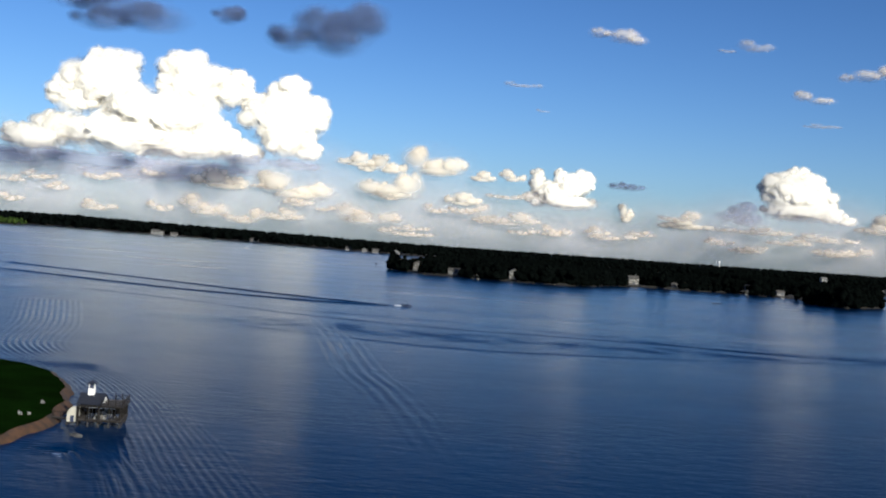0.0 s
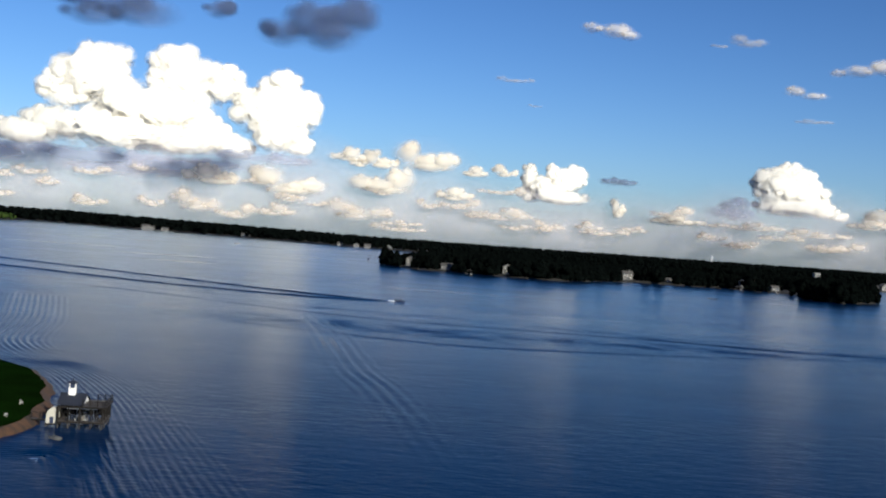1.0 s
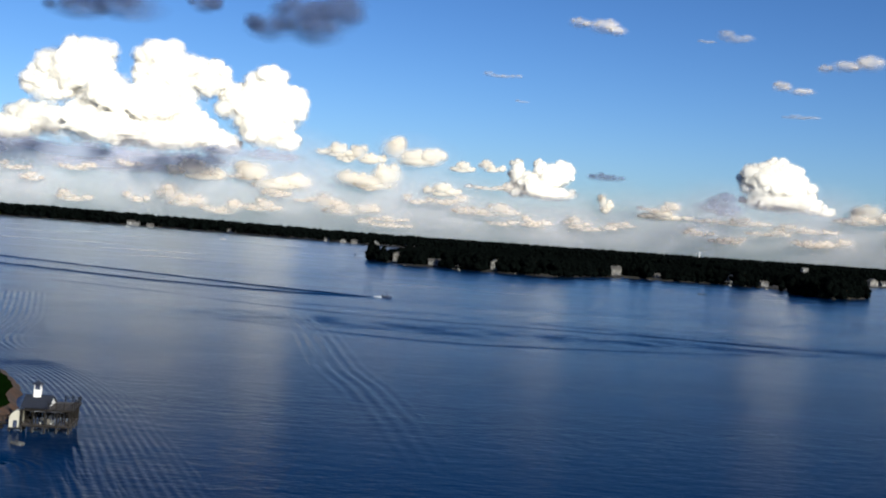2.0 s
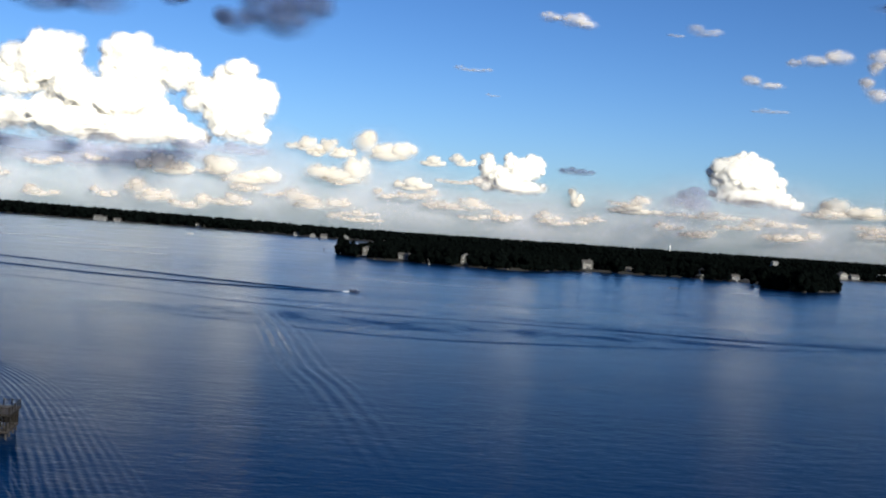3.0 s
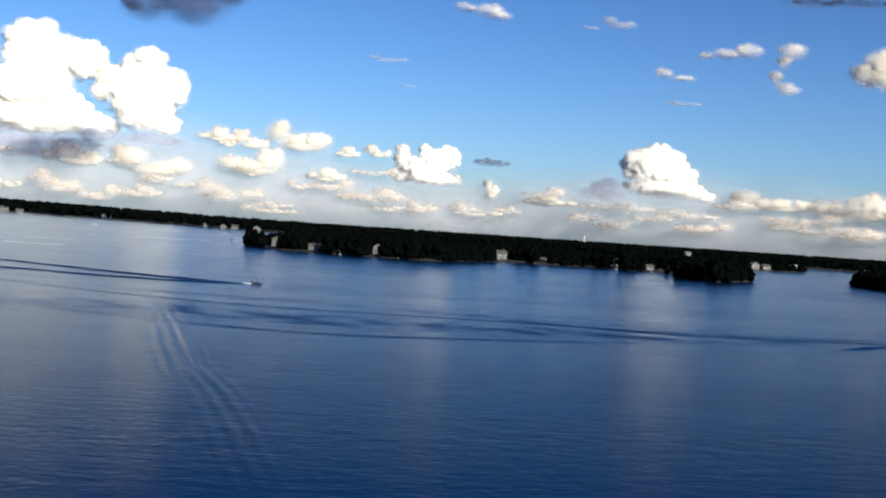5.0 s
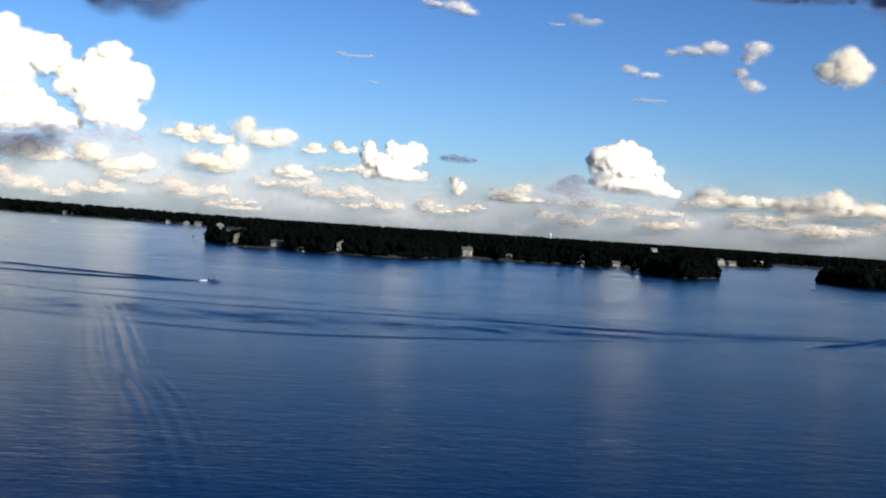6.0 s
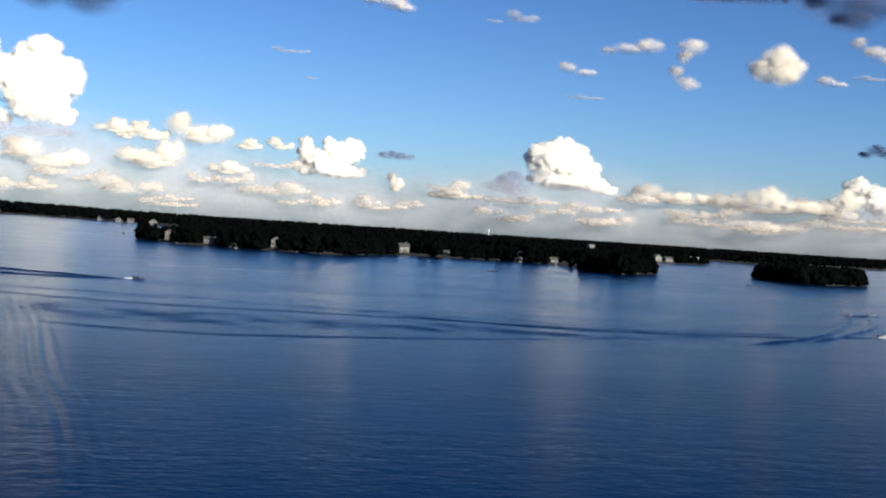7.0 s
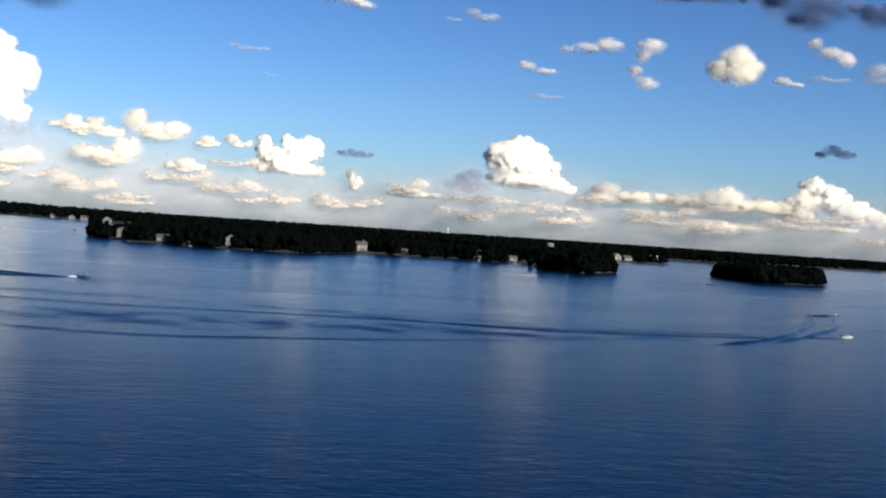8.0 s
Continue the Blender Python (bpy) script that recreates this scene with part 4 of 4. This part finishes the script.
def cloud(az, el, wide, tall, material, lobes=None, label="", name="cloud"):
    """One cloud standing far off in the direction az, with its base at el, wide and tall in degrees; lobes give its
    billows: across, up, half width and half height as shares of the whole."""
    rng = random.Random(int(az * 100 + el * 1000) % 9973)
    far = CLOUD_FAR * {DARK_SHADE: 0.78, GREY_SHADE: 0.97, SLATE_SHADE: 0.975, LOW: 0.95, SOFT: 0.955, HAZE_VEIL: 0.965}.get(material, 1.0)
    k = far * radians(1)
    w, h = wide * k, tall * k
    rims, faces, rough, flat, grain = PUFFS[material.name]
    if lobes is None:
        n = 2 + int(min(5, 0.9 * wide / max(tall, 0.2)))
        crest = rng.randrange(n)
        lobes = []
        for i in range(n):
            up = rng.uniform(0.55, 0.75) if i != crest else 1.0
            lobes.append(((i + 0.5) / n - 0.5 + rng.uniform(-0.2, 0.2) / n, up * 0.55, rng.uniform(0.6, 0.9) / n + (0.12 if i == crest else 0.05), up * 0.45))
        lobes.append((rng.uniform(-0.05, 0.05), 0.2, 0.5, 0.2))
    puffs = []
    for u, v, ru, rv in lobes:
        cu, cv, ru, rv = u * w, v * h, 0.93 * ru * w, 0.93 * rv * h
        heart = (cu, 0.0, cv, ru, max(min(ru, 2.5 * rv), rv) * 0.8, rv)
        puffs.append((cu, 0.0, cv, ru, max(min(ru, 2.5 * rv), rv) * 0.8, rv, 5 if max(ru, rv) > 45 else 4, heart))
        r = min(ru, rv)
        for i in range(rims):
            a = rng.uniform(-0.3, math.pi + 0.3)
            q, s = (rng.uniform(0.6, 0.92), rng.uniform(0.22, 0.48) * r) if material == CRISP else (rng.uniform(0.3, 0.7), rng.uniform(0.4, 0.68) * r)
            x, z = cu + math.cos(a) * ru * q, cv + math.sin(a) * rv * q
            puffs.append((x, -rng.uniform(0, 0.5) * r, max(z, s * 0.5), s * rng.uniform(1, 1.4) * flat, s, s, 4 if s > 25 else 3, heart))
        for i in range(faces):
            a, q = rng.uniform(0, 6.283), rng.uniform(0.1, 0.75)
            s = rng.uniform(0.25, 0.45) * r
            x, z = cu + math.cos(a) * ru * q, cv + math.sin(a) * rv * q
            puffs.append((x, -math.sqrt(max(0, 1 - q * q)) * max(min(ru, 2.5 * rv), rv) * 0.62, max(z, s * 0.6), s * 1.2 * flat, s * 0.8, s, 4 if s > 25 else 3, heart))
    if material == HAZE_VEIL:
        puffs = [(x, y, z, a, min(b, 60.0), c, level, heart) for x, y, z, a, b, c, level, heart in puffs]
    vs, fs, ds, ns = [], [], [], []
    deep = max(p[4] for p in puffs)
    for x, y, z, a, b, c, level, heart in puffs:
        bv, bf = ico(level)
        off = Vector((rng.uniform(0, 90), rng.uniform(0, 90), rng.uniform(0, 90)))
        size = Vector((a, b, c)) / max(min(a, c), 1.0)
        f1 = []
        for p in bv.tolist():
            p = Vector((p[0] * size.x, p[1] * size.y, p[2] * size.z))
            f1.append(1 + rough * (0.26 * noise.noise(p * 1.1 + off) + 0.40 * billow(p, off, 1.9) + grain * (0.20 * billow(p, off, 4.3) + (0.09 * billow(p, off, 9.5) if level > 3 else 0))))
        q = bv * np.array(f1)[:, None] * np.array((a, b, c))
        q[:, 2] = np.where(q[:, 2] + z < 0, -z + (q[:, 2] + z) * 0.35, q[:, 2])
        vs.append(q + np.array((x, y, z)))
        lobe, mass = ((vs[-1] - np.array(o)) / np.array(r) ** 2 for o, r in ((heart[:3], heart[3:]), ((0, 0, 0.12 * h), (w * 0.5, deep * 1.2, h * 0.85))))
        lobe, mass = (g / np.maximum(np.linalg.norm(g, axis=1, keepdims=True), 1e-9) for g in (lobe, mass))
        ns.append(lobe * 0.35 + mass * 0.55 + np.array((0.0, -0.2, NORMAL_TILT[material.name])))
        ds.append(1 - np.sqrt(bv[:, 0] ** 2 + bv[:, 2] ** 2))
        fs.append(bf)
    d = heading(az, -el)
    place = d * (far / math.hypot(d.x, d.y))
    ob = empty(name, place.x, place.y, 35 + place.z, -az, label or LABELS[material.name], "cloud", "clouds over the lake")
    # each billow, with the small heaps on it, is a part of its own; small clouds are one billow
    hearts = [p[-1] for p in puffs]
    whole = w * h < 40000
    for heart in [None] if whole else list(dict.fromkeys(hearts)):
        pick = [i for i, g in enumerate(hearts) if heart is None or g == heart]
        faces_, o = [], 0
        for i in pick:
            faces_.append(fs[i] + o)
            o += len(vs[i])
        me = from_arrays("billow", np.concatenate([vs[i] for i in pick]), np.concatenate(faces_), material)
        att = me.attributes.new("thickness", "FLOAT", "POINT")
        att.data.foreach_set("value", np.concatenate([ds[i] for i in pick]).astype(np.float32))
        # normals are bent so that light seems to wrap round the heaps; the facets' own slopes count for less than the
        # billow they sit on
        own = np.empty(len(me.vertices) * 3, dtype=np.float32)
        me.vertex_normals.foreach_get("vector", own)
        soft = own.reshape(-1, 3) * (1 - WRAP) + np.concatenate([ns[i] for i in pick]) * WRAP
        me.normals_split_custom_set_from_vertices(soft / np.linalg.norm(soft, axis=1, keepdims=True))
        new("billow", me).parent = ob
    return ob


# rim billows, face billows, roughness, flatness and grain of each sort
PUFFS = {"cumulus_cloud": (16, 4, 0.7, 1.0, 0.8), "soft_cloud": (5, 1, 0.55, 1.0, 0.3), "low_hazy_cloud": (4, 0, 0.5, 1.3, 0.2), "grey_painted_shade_cloud": (4, 0, 0.45, 1.7, 0.1), "slate_painted_shade_cloud": (5, 0, 0.45, 1.3, 0.1),
         "dark_painted_shade_cloud": (6, 0, 0.3, 1.3, 0.1), "thin_cloud": (5, 0, 0.35, 1.3, 0.1), "wisp_cloud": (2, 0, 0.6, 2.0, 0.1), "haze_veil": (0, 0, 0.2, 2.5, 0.0)}
LABELS = {"cumulus_cloud": "towering bright white cumulus cloud with crisp billows", "soft_cloud": "soft cream-white cumulus cloud above the horizon",
          "low_hazy_cloud": "low hazy pinkish cloud bank near the horizon", "grey_painted_shade_cloud": "flat cloud layer with its shade painted grey", "slate_painted_shade_cloud": "slate-blue cloud with a taller one's shade painted in", "haze_veil": "thin lilac-grey sheet standing in for haze along the horizon", "dark_painted_shade_cloud": "dark slate-grey cloud with its shade painted in",
          "thin_cloud": "thin ragged white fair-weather cloud", "wisp_cloud": "faint wisp of white cloud"}
cloud(-14.85, 2.80, 11.73, 5.13, CRISP, [(-.13,.68,.16,.27),(-.24,.5,.1,.22),(.2,.72,.14,.28),(.36,.68,.09,.2),(.465,.55,.055,.15),(.08,.41,.28,.27),(-.03,.2,.35,.22),(-.38,.1,.14,.15),(-.27,.2,.115,.18),(.29,.22,.14,.22),(.42,.12,.1,.12),(.18,.12,.2,.14)])
cloud(-8.06, 3.21, 4.23, 4.04, CRISP, [(.05,.72,.24,.28),(-.16,.5,.32,.3),(.22,.5,.28,.34),(.05,.25,.36,.26),(.3,.12,.2,.14)])
# flat layers under the big heaps, their shade painted in as grey
cloud(-16.61, 1.55, 14.19, 1.5, GREY_SHADE, [(-.3,.5,.3,.4),(0,.6,.3,.4),(.28,.5,.26,.4),(.1,.3,.4,.3)])
cloud(-12.50, 2.05, 9.00, 0.95, GREY_SHADE, [(-.2,.5,.34,.42),(.2,.5,.34,.4)])
cloud(-19.50, 2.10, 6.00, 1.0, GREY_SHADE, [(-.2,.5,.34,.42),(.2,.5,.34,.4)])
cloud(-8.61, 2.55, 5.60, 0.9, GREY_SHADE, [(-.2,.5,.34,.42),(.2,.5,.34,.4)])
cloud(-4.39, 3.13, 1.77, 0.82, SOFT)
cloud(-0.69, 2.88, 2.59, 1.58, SOFT)
cloud(-2.81, 2.89, 1.53, 1.04, SOFT)
cloud(-2.79, 1.66, 3.14, 1.50, SOFT)
cloud(-3.90, 2.92, 0.87, 0.55, SOFT)
cloud(-7.00, 1.27, 3.19, 1.66, SOFT)
cloud(-10.82, 1.52, 2.78, 1.23, SOFT)
cloud(-11.36, 0.22, 2.18, 1.23, LOW)
cloud(-13.48, 0.30, 1.15, 0.65, LOW)
cloud(-16.34, 0.14, 1.72, 0.65, LOW)
cloud(-18.18, 0.94, 1.20, 0.55, LOW)
cloud(-20.09, 0.27, 1.09, 0.60, LOW)
cloud(-9.65, -0.00, 1.69, 0.90, LOW)
cloud(-7.91, 0.28, 2.18, 0.79, LOW)
cloud(-7.08, 1.00, 1.50, 0.60, LOW)
cloud(-3.86, 0.36, 2.73, 1.23, LOW)
cloud(-1.78, -0.04, 2.46, 0.49, LOW)
cloud(-0.45, 1.15, 1.09, 0.60, LOW)
cloud(1.68, 2.83, 1.26, 0.65, SOFT)
cloud(3.17, 2.93, 1.09, 0.68, SOFT)
cloud(8.61, 1.30, 0.65, 1.17, SOFT)
cloud(3.09, 2.08, 2.29, 0.46, LOW)
cloud(0.68, 1.61, 1.66, 0.82, SOFT)
cloud(2.91, 0.79, 3.06, 0.85, LOW)
cloud(5.27, 0.52, 1.09, 0.65, LOW)
cloud(7.36, 0.61, 1.28, 0.60, LOW)
cloud(11.40, 1.19, 2.67, 0.68, SOFT)
cloud(14.52, 1.14, 3.33, 0.57, LOW)
cloud(17.93, 0.98, 2.95, 0.60, LOW)
cloud(8.52, 2.80, 2.32, 0.60, SLATE_SHADE, [(-.1,.5,.4,.42),(.18,.45,.32,.36)])
cloud(13.80, 1.40, 2.90, 1.50, SLATE_SHADE, [(.12,.66,.3,.3),(-.12,.4,.36,.3),(.2,.3,.32,.28)])
cloud(-1.67, 0.24, 1.91, 0.41, LOW)
cloud(3.79, 0.41, 1.36, 0.44, LOW)
cloud(9.43, 0.70, 1.36, 0.46, LOW)
cloud(14.30, 0.35, 1.64, 0.44, LOW)
cloud(21.69, 1.55, 3.30, 1.15, SOFT)
cloud(22.92, 0.99, 3.38, 0.76, LOW)
cloud(25.66, 1.32, 4.99, 1.47, SOFT)
cloud(28.46, 1.44, 2.95, 1.36, SOFT)
cloud(24.60, 0.56, 5.92, 0.71, LOW)
cloud(14.20, 0.26, 1.58, 0.55, LOW)
cloud(18.53, 0.38, 2.56, 0.65, LOW)
cloud(29.45, 0.80, 4.58, 0.63, LOW)
cloud(5.59, 1.75, 3.41, 2.07, CRISP, [(-.38,.62,.12,.36),(-.06,.74,.1,.26),(.1,.52,.2,.34),(.25,.62,.18,.34),(-.16,.38,.3,.3),(-.36,.25,.16,.24),(.1,.2,.46,.2)])
cloud(16.49, 1.84, 4.37, 2.67, CRISP, [(-.1,.5,.3,.4),(-.03,.8,.14,.2),(-.27,.6,.16,.3),(.1,.62,.16,.3),(.22,.38,.16,.28),(.36,.15,.16,.15),(.5,.08,.12,.09),(0,.2,.45,.2)])
cloud(-15.90, 8.05, 7.60, 2.60, DARK_SHADE, [(0,.6,.4,.36),(-.25,.75,.3,.3),(.2,.45,.28,.3),(-.1,.35,.25,.25)])
cloud(-11.03, 9.05, 2.07, 1.36, DARK_SHADE, [(0,.5,.42,.4),(.2,.6,.25,.3)])
cloud(-6.45, 8.10, 6.10, 3.00, DARK_SHADE, [(.28,.6,.22,.4),(-.02,.55,.3,.4),(-.25,.3,.25,.28),(.1,.3,.3,.3)])
cloud(7.63, 9.68, 3.33, 0.98, THIN, [(-.25,.6,.22,.3),(.1,.5,.3,.42),(.28,.3,.2,.28)])
cloud(14.18, 9.61, 1.42, 0.65, HAZE)
cloud(12.83, 9.57, 0.71, 0.22, HAZE)
cloud(16.84, 7.23, 2.51, 0.82, THIN, [(-.2,.6,.26,.36),(.15,.35,.32,.25)])
cloud(17.30, 6.26, 1.69, 0.27, HAZE)
cloud(3.34, 7.48, 1.64, 0.33, HAZE)
cloud(4.35, 6.38, 0.60, 0.16, HAZE)
cloud(19.43, 8.27, 3.55, 1.09, THIN, [(.2,.55,.24,.42),(-.1,.4,.28,.3),(-.35,.3,.15,.2)])
cloud(22.01, 6.69, 2.02, 2.73, THIN, [(0,.8,.42,.2),(-.15,.62,.2,.16),(-.3,.38,.2,.16),(-.05,.18,.26,.16)])
cloud(25.87, 7.11, 2.95, 2.07, SOFT, [(.02,.62,.3,.38),(.22,.45,.26,.36),(-.2,.36,.28,.3),(.1,.3,.36,.28)])
cloud(28.27, 7.23, 1.80, 0.65, THIN, [(-.1,.5,.3,.45),(.2,.3,.3,.25)])
cloud(30.12, 8.11, 2.40, 1.47, THIN, [(-.3,.75,.2,.24),(0,.5,.28,.28),(.28,.3,.22,.3)])
cloud(30.11, 7.57, 1.64, 0.33, HAZE)
cloud(32.27, 7.36, 1.64, 1.36, HAZE)
cloud(28.43, 9.47, 5.18, 2.29, DARK_SHADE, [(0,.55,.45,.4),(-.25,.75,.3,.3),(.3,.6,.3,.35),(.1,.3,.3,.25)])
cloud(31.74, 9.40, 3.00, 1.75, DARK_SHADE, [(0,.55,.45,.4),(.25,.7,.3,.3)])
cloud(23.89, 10.7, 6.00, 0.7, DARK_SHADE, [(-.2,.5,.3,.42),(.15,.5,.36,.42)])
cloud(30.47, 4.04, 2.02, 0.82, DARK_SHADE, [(-.1,.55,.3,.42),(.2,.35,.3,.3),(-.3,.3,.2,.25)])
cloud(30.56, 1.03, 5.46, 2.29, CRISP, [(-.14,.78,.12,.22),(0,.56,.16,.3),(.16,.34,.2,.26),(.36,.2,.2,.2),(-.3,.28,.2,.26)])
# see-through sheets that stand in for the haze low along the horizon
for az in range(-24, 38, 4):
    cloud(az + 0.7 * math.sin(az), -1.3 + 0.15 * math.cos(az * 2.0), 12.0, (6.0 if az < -2 else 4.8) + 0.4 * math.sin(az * 1.3), HAZE_VEIL, [(-.2, .45, .36, .5), (.2, .5, .36, .48)])

# small fair-weather heaps scattered through the lower sky
scatter = random.Random(77)
for i in range(22):
    az = -22 + 57 * (i + scatter.uniform(0.1, 0.9)) / 22
    el = scatter.uniform(0.3, 1.5) + (0.5 if az < 0 else 0.0)
    wide = scatter.uniform(0.8, 2.2)
    cloud(az, el, wide, wide * scatter.uniform(0.22, 0.42), LOW)
